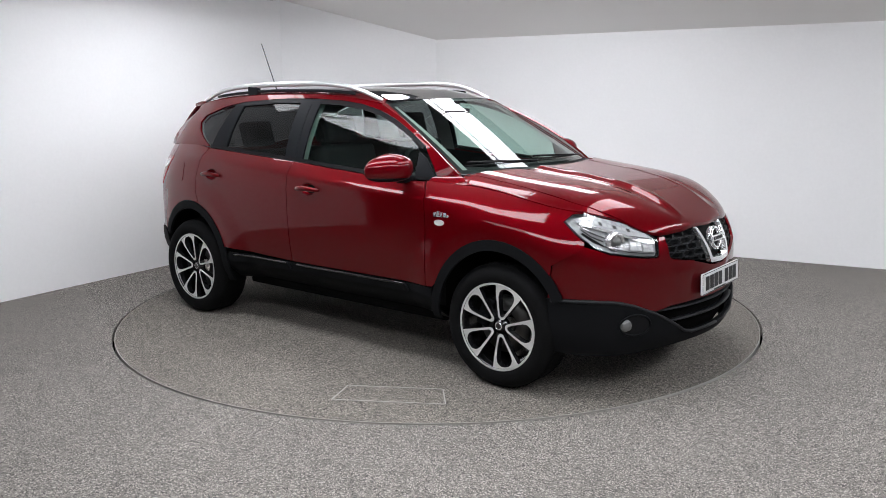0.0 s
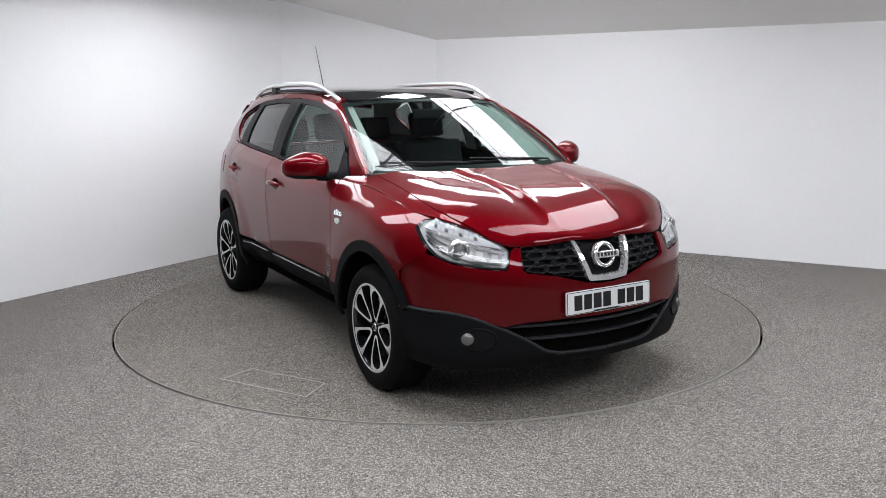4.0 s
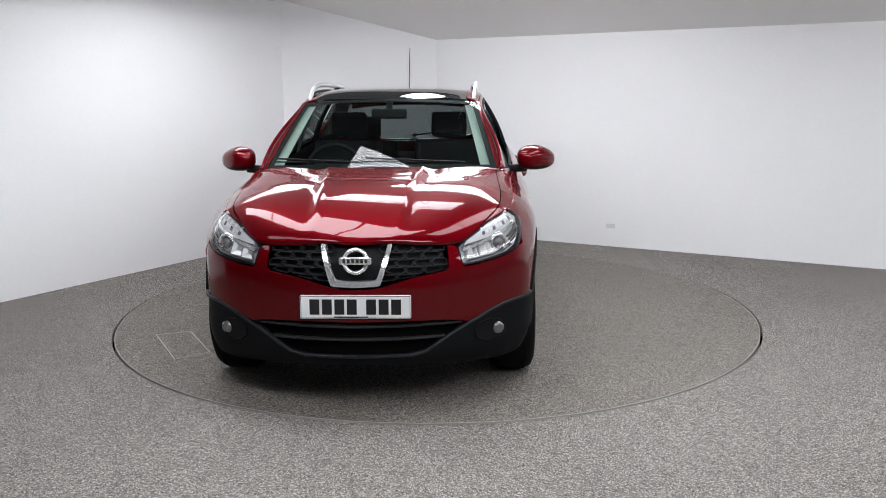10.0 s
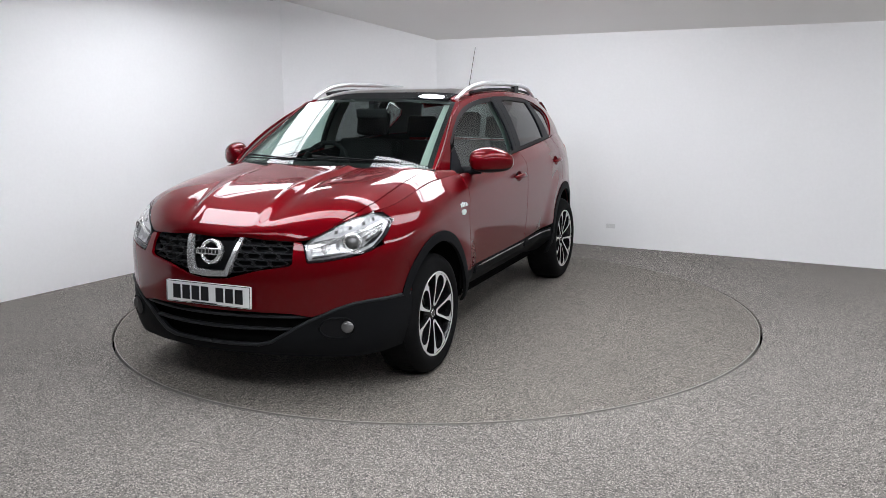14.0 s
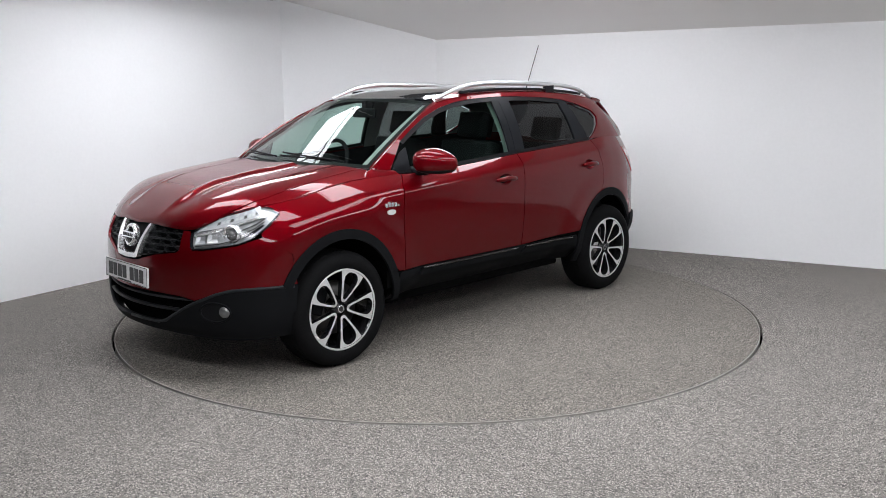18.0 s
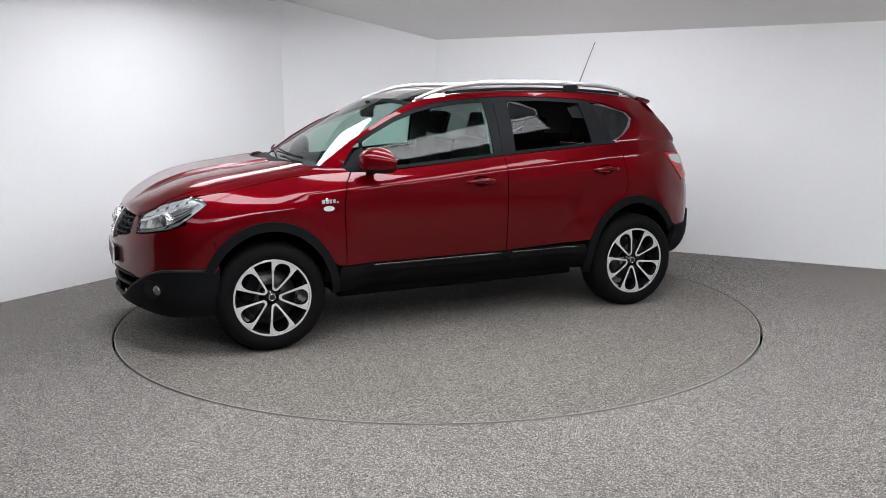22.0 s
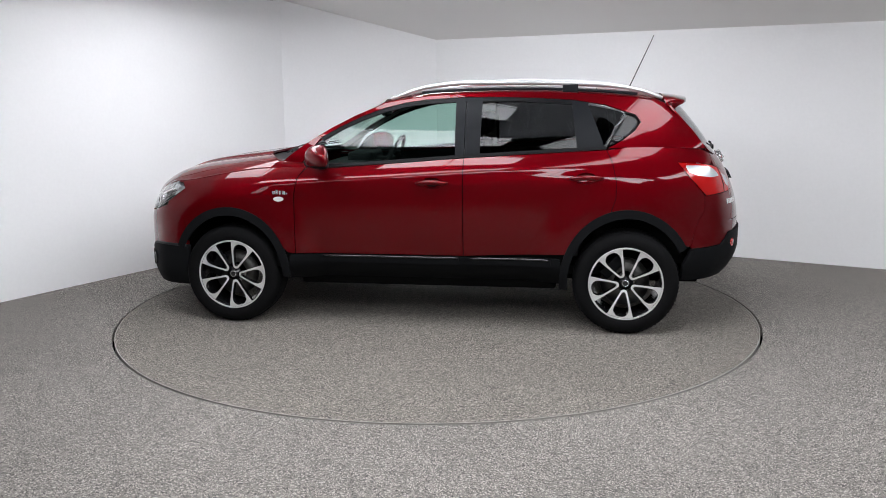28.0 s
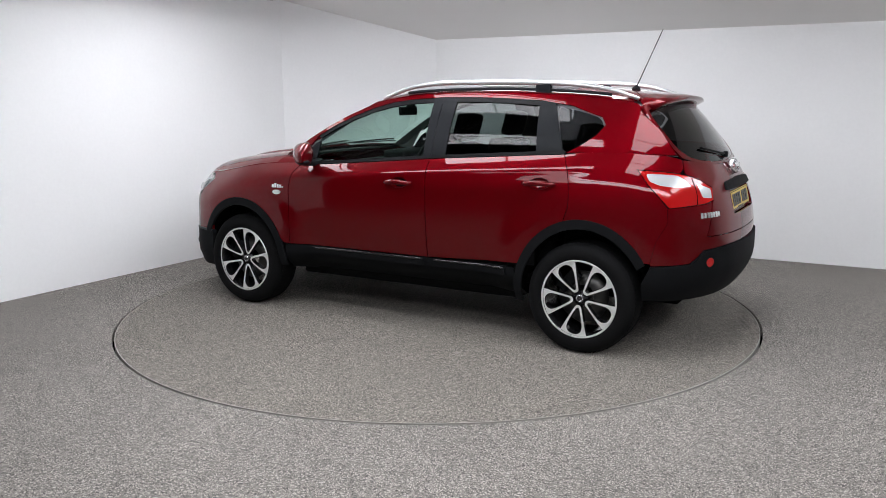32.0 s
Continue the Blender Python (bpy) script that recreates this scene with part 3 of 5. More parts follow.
SHUT = spline([(0.95, 0.672), (1.05, 0.676), (1.30, 0.684), (1.60, 0.690), (1.72, 0.680), (1.80, 0.655), (1.86, 0.619), (1.90, 0.592), (1.93, 0.570)])


def shut_y(x):
    """How far out the bonnet reaches at x."""
    return min(SHUT(x), edge_at(x)[0] - 0.003) if x < 1.90 else edge_at(x)[0] - 0.003


half = [(x - 0.003, max(min(y - 0.003, shut_y(x)), 0.0)) for x, y in edge]
half = [p for p in half if p[0] > 1.045]
rear = [(1.245 - 0.225 * (y / 0.7) ** 2, y) for y in np.linspace(0.0, half[0][1], 8)]
outline = rear + half + [(x, -y) for x, y in half[::-1] if y > 0.001] + [(x, -y) for x, y in rear[:0:-1]]
panel("bonnet", outline, bonnet, PAINT, car, "red bonnet with two long creases", step=0.022)
over_wing = [(x, shut_y(x) + 0.005) for x in np.linspace(1.005, 1.875, 24)] + [(x, edge_at(x)[0] - 0.0005) for x in np.linspace(1.88, 0.985, 30)]

# front bumper, red upper part; dark lower part
BUMPER_TOP = [(s_of_x(1.651), 0.70), (S_HL_LOW + 0.03, 0.800), (0.872, 0.784), (0.80, 0.760), (0.71, 0.746), (0.60, 0.731), (S_HL_IN - 0.002, 0.727), (S_HL_IN - 0.012, 0.738),
              (0.504, 0.812), (0.492, 0.826), (0.457, 0.826), (0.452, 0.726), (0.43, 0.712), (0.28, 0.690), (0.17, 0.662), (0.12, 0.648), (0.06, 0.640)]
CLAD_TOP = [(0.0, 0.482), (0.25, 0.482), (0.44, 0.476), (0.540, 0.458), (0.59, 0.474), (0.66, 0.503), (0.75, 0.527), (0.90, 0.538), (s_of_x(1.70), 0.535), (s_of_x(1.628), 0.532)]
red = BUMPER_TOP + [(-s, z) for s, z in BUMPER_TOP[::-1]] + [(-s, z + G) for s, z in CLAD_TOP[::-1]][:-1] + [(s, z + G) for s, z in CLAD_TOP]
panel("front_bumper", red, lower, PAINT, car, step=0.04)
lipline = CLAD_TOP[3:] + [(s_of_x(1.640), 0.40), (s_of_x(1.645), 0.25), (0.8, 0.245), (0.5, 0.25), (0.3, 0.262), (0.0, 0.268)]
lipback = [(0.0, 0.318), (0.26, 0.320), (0.33, 0.336), (0.40, 0.378), (0.47, 0.418)]
low = [(s, z - G) for s, z in lipline] + [(-s, z) for s, z in lipline[-2::-1]] + [(-s, z) for s, z in lipback[::-1]] + lipback[1:]
panel("bumper_guard", low, lambda s, z, o=0.0: lower(s, z, o + 0.003), PLASTIC, car, "dark grey textured lower bumper", step=0.04, lip=0.03)
hole = [(-0.60, 0.50), (0.60, 0.50), (0.60, 0.262), (-0.60, 0.262)]
panel("lower_grille", fillet(hole, 0.02), lambda s, z, o=0.0: lower(s, z, o - 0.05), LINER, car, "black lower air intake", lip=0.0)
for z, w in ((0.458, 0.52), (0.395, 0.43)):
    part("intake_slat", tube([lower(s, z, -0.022) for s in np.linspace(-w, w, 24)], 0.008, 8, flat=2.2), EDGE_PLASTIC, car)

# the rolled upper edge of the lower bumper, and the edge of the intake
clad_z = spline(CLAD_TOP)
for side in (1, -1):
    roll = [Vector(lower(s, z - 0.008, -0.002)) * Vector((1, side, 1)) for s, z in [(a, clad_z(a)) for a in np.linspace(0.545, s_of_x(1.645), 26)]]
    line = [(0.0, 0.318), (0.13, 0.319), (0.26, 0.320), (0.33, 0.336), (0.40, 0.378), (0.47, 0.418), (0.535, 0.450)]
    roll = [Vector(lower(s, z - 0.006, -0.001)) * Vector((1, side, 1)) for s, z in line] + roll[1:]
    part("guard_edge", tube(roll, 0.009, 8), EDGE_PLASTIC, car, "rounded grey bumper edge, its highlight put into the colour")

# upper grille: two honeycomb halves, the bright V and the round emblem
GR = [(0.055, 0.655), (0.17, 0.672), (0.42, 0.718), (0.448, 0.730), (0.450, 0.818), (0.36, 0.832), (0.0, 0.846)]
grille = GR + [(-s, z) for s, z in GR[::-1]][1:]
panel("upper_grille", grille, lambda s, z, o=0.0: lower(s, z, o - 0.055), BLACK, car, "black honeycomb grille", lip=0.0)


def comb(side):
    bm = bmesh.new()
    w, h = 0.088, 0.033
    for row in range(8):
        for col in range(8):
            cx, cz = 0.110 + col * w + (row % 2) * w / 2, 0.655 + row * h
            top, bot = 0.850 - 0.05 * cx, 0.662 + max(0.0, (cx - 0.10)) * 0.17
            if not (0.12 < cx < 0.46 and bot - 0.01 < cz < top):
                continue
            hexes = [radians(60 * i) for i in range(6)]
            ring = [(cx + w * 0.66 * math.cos(a), cz + h * 0.575 * math.sin(a)) for a in hexes]
            ins = [(cx + w * 0.60 * math.cos(a), cz + h * 0.475 * math.sin(a)) for a in hexes]
            ring, ins = [[(min(max(a, 0.115), 0.450), min(max(b, 0.664 + max(0.0, a - 0.10) * 0.16), 0.845 - 0.05 * a)) for a, b in line] for line in (ring, ins)]
            q = [bm.verts.new(Vector(lower(s, min(z, 0.848), -0.018)) * Vector((1, side, 1))) for s, z in ring]
            i1 = [bm.verts.new(Vector(lower(s, min(z, 0.848), -0.018)) * Vector((1, side, 1))) for s, z in ins]
            i2 = [bm.verts.new(Vector(lower(s, min(z, 0.848), -0.045)) * Vector((1, side, 1))) for s, z in ins]
            for i in range(6):
                j = (i + 1) % 6
                bm.faces.new((q[i], q[j], i1[j], i1[i]))
                bm.faces.new((i1[i], i1[j], i2[j], i2[i]))
    bmesh.ops.recalc_face_normals(bm, faces=bm.faces)
    return bm


for side in (1, -1):
    tagged(part("honeycomb", comb(side), EDGE_PLASTIC, car, soft=False), kind="stuff")
VEE = [(0.159, 0.845), (0.182, 0.845), (0.116, 0.658), (0.0, 0.651), (-0.116, 0.658), (-0.182, 0.845), (-0.159, 0.845), (-0.098, 0.682), (0.0, 0.677), (0.098, 0.682)]
panel("grille_surround", fillet(VEE, 0.012), lambda s, z, o=0.0: lower(s, z, o + 0.004), CHROME, car, "bright chrome V-shaped grille bar", step=0.02, lip=0.03)
emblem = new("emblem", None)
emblem.parent = car
emblem.matrix_basis = pose(2.128, 0, 0.768, 0, -12, 0) @ pose(0, 0, 0, 0, 0, 90)
tagged(emblem, label="round chrome emblem with a plain crossbar")
bm = lathe([(0.044, -0.010), (0.047, -0.020), (0.054, -0.023), (0.062, -0.018), (0.064, -0.006), (0.064, 0.01)], 40)
part("emblem_ring", bm, CHROME, emblem)
part("emblem_bar", prism(fillet([(-0.076, -0.017), (0.076, -0.017), (0.076, 0.017), (-0.076, 0.017)], 0.006), 0.02, 0.003, pose(0, -0.03, 0)), CHROME, emblem)
bm = bmesh.new()
for i in range(6):
    x = -0.052 + i * 0.0208
    box(bm, x - 0.006, x + 0.006, -0.0315, -0.0302, -0.009, 0.009)
part("emblem_mark", bm, INK, emblem, soft=False)


def plate(name, m, mat, label):
    ob = new(name)
    ob.parent = car
    ob.matrix_basis = m
    tagged(ob, label=label)
    part("plate_board", prism(fillet([(-0.26, -0.0555), (0.26, -0.0555), (0.26, 0.0555), (-0.26, 0.0555)], 0.008), 0.01, 0.001), mat, ob, soft=False)
    x = -0.215
    for k in range(7):
        x += 0.032 if k == 4 else 0.0
        part("plate_bar", box(bmesh.new(), x, x + 0.046, -0.0022, 0.0, -0.036, 0.036), INK, ob, soft=False)
        x += 0.0585
    part("plate_line", box(bmesh.new(), -0.10, 0.06, -0.0022, 0.0, -0.050, -0.045), INK, ob, soft=False)
    bm = bmesh.new()
    for x0, x1, z0, z1 in ((-0.257, 0.257, 0.050, 0.0525), (-0.257, 0.257, -0.0535, -0.051), (-0.257, -0.2545, -0.051, 0.05), (0.2545, 0.257, -0.051, 0.05)):
        box(bm, x0, x1, -0.0012, 0.0, z0, z1)
    part("plate_border", bm, PLASTIC, ob, soft=False)
    return ob


plate("front_number_plate", pose(2.185, 0, 0.562, 0, -3, 0) @ pose(0, 0, 0, 0, 0, 90), WHITE, "white number plate with dark bars")
bm = box(bmesh.new(), 2.12, 2.176, -0.2, 0.2, 0.515, 0.605, 0.01)
part("plate_holder", bm, BLACK, car)

# headlamps: a clear cover over a silver housing with a round projector and a slanted reflector
HL = [(0.520, 0.750), (0.532, 0.734), (0.60, 0.738), (0.71, 0.753), (0.80, 0.767), (0.87, 0.791), (0.957, 0.841), (1.012, 0.878), (S_HL_TIP, 0.912), (1.02, 0.940), (0.96, 0.947), (0.88, 0.943), (0.78, 0.929), (0.685, 0.898), (0.60, 0.864), (0.55, 0.843), (0.512, 0.816)]


def inset(poly, d):
    """The outline drawn in by d."""
    out, n = [], len(poly)
    for i in range(n):
        a, p, b = Vector(poly[i - 1]), Vector(poly[i]), Vector(poly[(i + 1) % n])
        e = (p - a).normalized() + (b - p).normalized()
        e.normalize()
        out.append((p[0] - e[1] * d, p[1] + e[0] * d))
    return out


def headlamp(side):
    ob = new("headlamp")
    ob.parent = car
    tagged(ob, label="clear headlamp with a round projector and silver reflectors")
    flip = Vector((1, side, 1))
    panel("lamp_housing", HL, lambda s, z, o=0.0: lower(s, z, o - 0.024), LAMP_SILVER, ob, side=side, step=0.03, lip=0.0)
    panel("lamp_border", HL, lambda s, z, o=0.0: lower(s, z, o - 0.001), PILLAR, ob, side=side, step=0.03, lip=0.030,
          holes=[inset(HL, 0.0028)])
    panel("lamp_brow", [(0.545, 0.822), (0.560, 0.838), (0.62, 0.864), (0.70, 0.894), (0.79, 0.921), (0.89, 0.935), (0.97, 0.934), (1.01, 0.916), (0.90, 0.896), (0.80, 0.872), (0.70, 0.846), (0.62, 0.828)], lambda s, z, o=0.0: lower(s, z, o - 0.005), CLEAR_LENS, ob, "pale clear strip lens", side=side, step=0.02, lip=0.02)
    panel("lamp_shade", [(0.80, 0.790), (0.88, 0.814), (0.96, 0.856), (0.95, 0.862), (0.87, 0.826)], lambda s, z, o=0.0: lower(s, z, o - 0.02), BLACK, ob, side=side, step=0.03, lip=0.02)
    panel("lamp_trim", [(0.536, 0.797), (0.62, 0.814), (0.72, 0.842), (0.82, 0.868), (0.92, 0.892), (0.985, 0.906), (0.985, 0.912), (0.92, 0.903), (0.82, 0.881), (0.72, 0.856), (0.62, 0.829), (0.536, 0.811)], lambda s, z, o=0.0: lower(s, z, o - 0.003), CHROME, ob, "bright slanted trim bar", side=side, step=0.02, lip=0.016)
    for k in range(11):
        s0 = 0.665 + k * 0.027
        z0 = 0.866 + k * 0.0058
        for low, mat in ((0.0, LAMP_SILVER if k % 3 else FOG_GLASS), (0.019, CLEAR_LENS if k % 2 else LAMP_SILVER)):
            panel("lamp_facet", [(s0, z0 + low - 0.007), (s0 + 0.019, z0 + low - 0.002), (s0 + 0.021, z0 + low + 0.012), (s0 + 0.003, z0 + low + 0.008)], lambda s, z, o=0.0: lower(s, z, o - 0.002), mat, ob, side=side, step=0.05, lip=0.008)
    for rib in ([(0.55, 0.752), (0.70, 0.772), (0.84, 0.806), (0.84, 0.801), (0.70, 0.767), (0.55, 0.748)], [(0.56, 0.826), (0.66, 0.843), (0.70, 0.847), (0.70, 0.842), (0.66, 0.837), (0.56, 0.821)],
                [(0.82, 0.842), (0.90, 0.868), (0.97, 0.896), (0.97, 0.890), (0.90, 0.861), (0.82, 0.836)], [(0.83, 0.826), (0.90, 0.850), (0.96, 0.880), (0.96, 0.875), (0.90, 0.844), (0.83, 0.820)]):
        panel("lamp_rib", rib, lambda s, z, o=0.0: lower(s, z, o - 0.004), FOG_GLASS, ob, side=side, step=0.04, lip=0.012)
    for s0, s1 in ((0.548, 0.612), (0.620, 0.690)):
        k = (s0 - 0.54) * 0.12
        bm = bmesh.new()
        q = [bm.verts.new(Vector(lower(s, z, -0.004)) * flip) for s, z in ((s0, 0.760 + k), (s1, 0.765 + k), (s1, 0.822 + k), (s0, 0.812 + k))]
        w = [bm.verts.new(Vector(lower(s, z, -0.022)) * flip) for s, z in ((s0 + 0.018, 0.778 + k), (s1 - 0.018, 0.780 + k), (s1 - 0.018, 0.806 + k), (s0 + 0.018, 0.800 + k))]
        for i in range(4):
            bm.faces.new((q[i], q[(i + 1) % 4], w[(i + 1) % 4], w[i]))
        bm.faces.new(w)
        bmesh.ops.recalc_face_normals(bm, faces=bm.faces)
        part("main_reflector", bm, LAMP_SILVER, ob, soft=False)
    centre = Vector(lower(0.765, 0.815, -0.042)) * flip
    m = Matrix.Translation(centre) @ pose(0, 0, 0, 0, 0, 90 + side * 26)
    bm = lathe([(0.033, -0.026), (0.040, -0.036), (0.048, -0.032), (0.053, -0.010), (0.055, 0.03)], 32)
    bmesh.ops.transform(bm, matrix=m, verts=bm.verts)
    part("projector_ring", bm, CHROME, ob)
    bm = lathe([(0.0008, -0.046), (0.012, -0.044), (0.024, -0.038), (0.033, -0.026), (0.036, -0.01)], 32)
    bmesh.ops.transform(bm, matrix=m, verts=bm.verts)
    part("projector_lens", bm, FOG_GLASS, ob, "grey glass projector lens")
    bulb = Vector(lower(0.955, 0.895, -0.026)) * flip
    bm = bmesh.new()
    bmesh.ops.create_uvsphere(bm, u_segments=14, v_segments=10, radius=0.016, matrix=Matrix.Translation(bulb))
    part("indicator_bulb", bm, CLEAR_LENS, ob)
    cover = panel("lamp_cover", HL, lambda s, z, o=0.0: lower(s, z, o + 0.002), LAMP_GLASS, ob, side=side, step=0.03, lip=0.0)
    cover.visible_shadow = False


headlamp(1)
headlamp(-1)

# fog lamps in their recesses
for side in (1, -1):
    fog = new("fog_lamp")
    fog.parent = car
    tagged(fog, label="small round fog lamp in a dark recess")
    oval = [(0.662 + 0.086 * math.cos(a), 0.403 + 0.052 * math.sin(a)) for a in [radians(15 * i) for i in range(24)]]
    panel("fog_recess", oval, lambda s, z, o=0.0: lower(s, z, o + 0.0055), BLACK, fog, side=side, step=0.03, lip=0.0)
    ring = [Vector(lower(s, z, 0.006)) * Vector((1, side, 1)) for s, z in oval]
    part("fog_bezel", tube(ring, 0.006, 8, closed=True), PLASTIC, fog)
    c = Vector(lower(0.712, 0.405, 0.002)) * Vector((1, side, 1))
    bm = lathe([(0.0008, -0.020), (0.018, -0.018), (0.028, -0.012), (0.034, 0.0), (0.034, 0.01)], 28)
    bmesh.ops.transform(bm, matrix=Matrix.Translation(c) @ pose(0, 0, 0, 0, 0, 90 + side * 28), verts=bm.verts)
    part("fog_lens", bm, FOG_GLASS, fog, "grey fog lamp glass")

# front wings
ARCH_F = arc(FA, 0.345, 0.405, 0.425, 150, 40, 16)
wing = [(0.868, 0.495), (0.915, 0.50)] + [p for p in ARCH_F if p[1] > 0.50] + [(1.648, 0.70), (1.80, 0.795)]
hl_back = [(XS[int(s / TOTAL * 799)], z) for s, z in ((0.938, 0.822), (0.992, 0.856), (S_HL_TIP + 0.005, 0.910), (1.024, 0.945), (0.99, 0.950))]
top = [(x, PLAN[2](s_of_x(x)) - 0.004) for x in (1.60, 1.45, 1.30, 1.15, 1.0, 0.90)]
top = [(1.66, PLAN[2](s_of_x(1.66)) - 0.002)] + top
wing = wing + hl_back + top + [(0.80, 1.063), (0.845, 1.00), (0.868, 0.88)]
both("front_wing", wing, low_x, PAINT, car, step=0.024)
both("wing_top", over_wing, bonnet, PAINT, car, "red upper edge of the front wing", step=0.022)

# doors below the glass
front_door = [(0.862, 0.495), (0.862, 0.88), (0.838, 1.00), (0.790, 1.060)] + [(x, BELT_Z(x) - 0.012) for x in (0.60, 0.40, 0.10, -0.10, -0.257)] + [(-0.257, 0.495)]
ARCH_R = arc(RA, 0.345, 0.415, 0.435, 20, 125, 16)
rear_door = [(-0.263, 0.495), (-0.263, BELT_Z(-0.263) - 0.012)] + [(x, BELT_Z(x) - 0.012) for x in (-0.5, -0.75, -1.0, -1.165)] + [(-1.20, 1.10), (-1.225, 0.98), (-1.222, 0.88), (-1.185, 0.765)]
front_arch_part = [p for p in arc(RA, 0.345, 0.415, 0.435, 74, 20, 14) if p[1] > 0.497]
rear_door += front_arch_part
DOORS = {}
HANDLES = {"front_door": (-0.06, 0.972), "rear_door": (-1.04, 1.007)}


def cup_line(hx, hz, k):
    return [(hx + 0.066 * k * math.cos(a), hz - 0.002 + 0.036 * k * math.sin(a)) for a in [radians(18 * i) for i in range(20)]]


for side in (1, -1):
    for nm, poly in (("front_door", front_door), ("rear_door", rear_door)):
        door = DOORS[nm, side] = panel(nm, poly, low_x, PAINT, car, "red door panel with a body-coloured handle", side=side, holes=[cup_line(*HANDLES[nm], 1.0)], lip=0.008, step=0.019)
        bm = bmesh.new()
        rings = [[bm.verts.new(Vector(low_x(x, z, -dep)) * Vector((1, side, 1))) for x, z in cup_line(*HANDLES[nm], k)] for k, dep in ((1.0, 0.0), (0.97, 0.008), (0.85, 0.018), (0.6, 0.026), (0.3, 0.028))]
        for q, w in zip(rings, rings[1:]):
            for i in range(20):
                bm.faces.new((q[i], q[(i + 1) % 20], w[(i + 1) % 20], w[i]))
        bm.faces.new(rings[-1])
        bmesh.ops.recalc_face_normals(bm, faces=bm.faces)
        part("handle_cup", bm, PAINT, door)

# rear quarters
QS = [(s_of_x(x), z) for x, z in [(-1.228, 0.985), (-1.205, 1.10), (-1.172, 1.176)] + [(x, BELT_Z(x) - 0.001) for x in (-1.30, -1.45, -1.60, -1.75)]]
QS += [(4.655, 1.155), (4.652, 1.108), (4.618, 1.082), (4.530, 1.093), (4.438, 1.099), (4.352, 1.105), (4.425, 1.008), (4.489, 0.938), (4.528, 0.890), (4.528, 0.80), (4.47, 0.70), (4.44, 0.572)]
QS += [(s_of_x(x), z) for x, z in arc(RA, 0.345, 0.415, 0.435, 148, 76, 16) + [(-1.19, 0.77), (-1.227, 0.88)]]
both("rear_quarter", QS, lower, PAINT, car, step=0.024)

# sills and their trim, wheel-arch cladding
both("sill", [(0.94, 0.30), (0.90, 0.488), (-0.88, 0.488), (-0.92, 0.30)], lambda x, z, o=0.0: low_x(x, z, o - 0.004 - 2.2 * max(0.0, 0.43 - z) ** 1.6), PLASTIC, car, "dark grey sill panel")
for nm, x0, x1 in (("front_sill_trim", 0.72, -0.235), ("rear_sill_trim", -0.275, -0.83)):
    both(nm, fillet([(x0, 0.437), (x0 - 0.03, 0.482), (x1 + 0.01, 0.486), (x1, 0.432)], 0.012), lambda x, z, o=0.0: low_x(x, z, o + 0.012), PLASTIC, car, lip=0.02)


for side in (1, -1):
    for x0, x1 in ((0.685, -0.222), (-0.308, -0.815)):
        rod = [Vector(low_x(x, 0.479, 0.010)) * Vector((1, side, 1)) for x in np.linspace(x0, x1, 14)]
        part("sill_edge", tube(rod, 0.0075, 8), RIM_BLACK, car, "glossy rounded edge of the sill trim")


def cladding(cx, rx, rz, a0, a1, k):
    outer = arc(cx, 0.345, rx, rz, a0, a1, 30)
    inner = arc(cx, 0.338, rx - k, rz - k, a1, a0, 30)
    both("arch_cladding", outer + inner, lambda x, z, o=0.0: low_x(x, z, o + 0.007), PLASTIC, car, "dark grey wheel-arch cladding", lip=0.018, step=0.03)


cladding(FA, 0.418, 0.455, 24, 182, 0.050)
cladding(RA, 0.420, 0.465, -8, 152, 0.050)

# dark liners behind the panels, with open wheel wells
for x0, x1, z0 in ((1.0, -0.93, 0.40),):
    both("inner_shell", [(x0, z0), (x0, 1.03), (0.7, 1.04), (-0.3, 1.10), (-1.0, 1.15), (x1, 1.15), (x1, z0)], lambda x, z, o=0.0: low_x(x, z, o - 0.02), LINER, car, lip=0.0, step=0.1)
for cx in (FA, RA):
    for side in (1, -1):
        bm = bmesh.new()
        ring = [(cx + 0.40 * math.cos(radians(a)), 0.345 + 0.40 * math.sin(radians(a))) for a in range(0, 181, 10)]
        q = [[bm.verts.new((x, side * (low_x(x, z)[1] - 0.02), z)) for x, z in ring], [bm.verts.new((x, side * 0.48, z)) for x, z in ring]]
        for i in range(len(q[0]) - 1):
            bm.faces.new((q[0][i], q[0][i + 1], q[1][i + 1], q[1][i]))
        bm.faces.new(q[1])
        part("wheel_well", bm, LINER, car, "black wheel-well liner")
bm = bmesh.new()
box(bm, -1.80, 1.90, -0.50, 0.50, 0.275, 0.36, 0.03)
box(bm, -0.86, 0.88, -0.72, 0.72, 0.255, 0.33, 0.03)
part("underbody", bm, LINER, car)

# roof: dark glass panel in the middle, red sides
xs = np.linspace(0.34, -1.62, 26)
glass_roof = [(x - 0.05 * (w / 0.5) ** 2, w) for x, w in [(0.345, y) for y in np.linspace(-0.50, 0.50, 11)]]
roof_poly = glass_roof + [(x, 0.505) for x in np.linspace(0.2, -1.10, 10)] + [(x, -0.505) for x in np.linspace(-1.10, 0.2, 10)]
panel("roof_glass", roof_poly, roof, GLOSS, car, "dark panoramic glass roof", step=0.06)
rear_roof = [(-1.105, y) for y in np.linspace(0.505, -0.505, 9)] + [(-1.5, -0.50), (-1.60, -0.44), (-1.64, 0.0), (-1.60, 0.44), (-1.5, 0.50)]
panel("roof_panel", rear_roof, roof, PAINT, car, "red roof panel", step=0.06)
for side in (1, -1):
    strip = [(x, 0.509) for x in np.linspace(0.26, -1.45, 16)] + [(x, ROOF_Y(x) - 0.004) for x in np.linspace(-1.50, 0.30, 16)]
    panel("roof_side", strip, roof, PAINT, car, side=side, step=0.05)

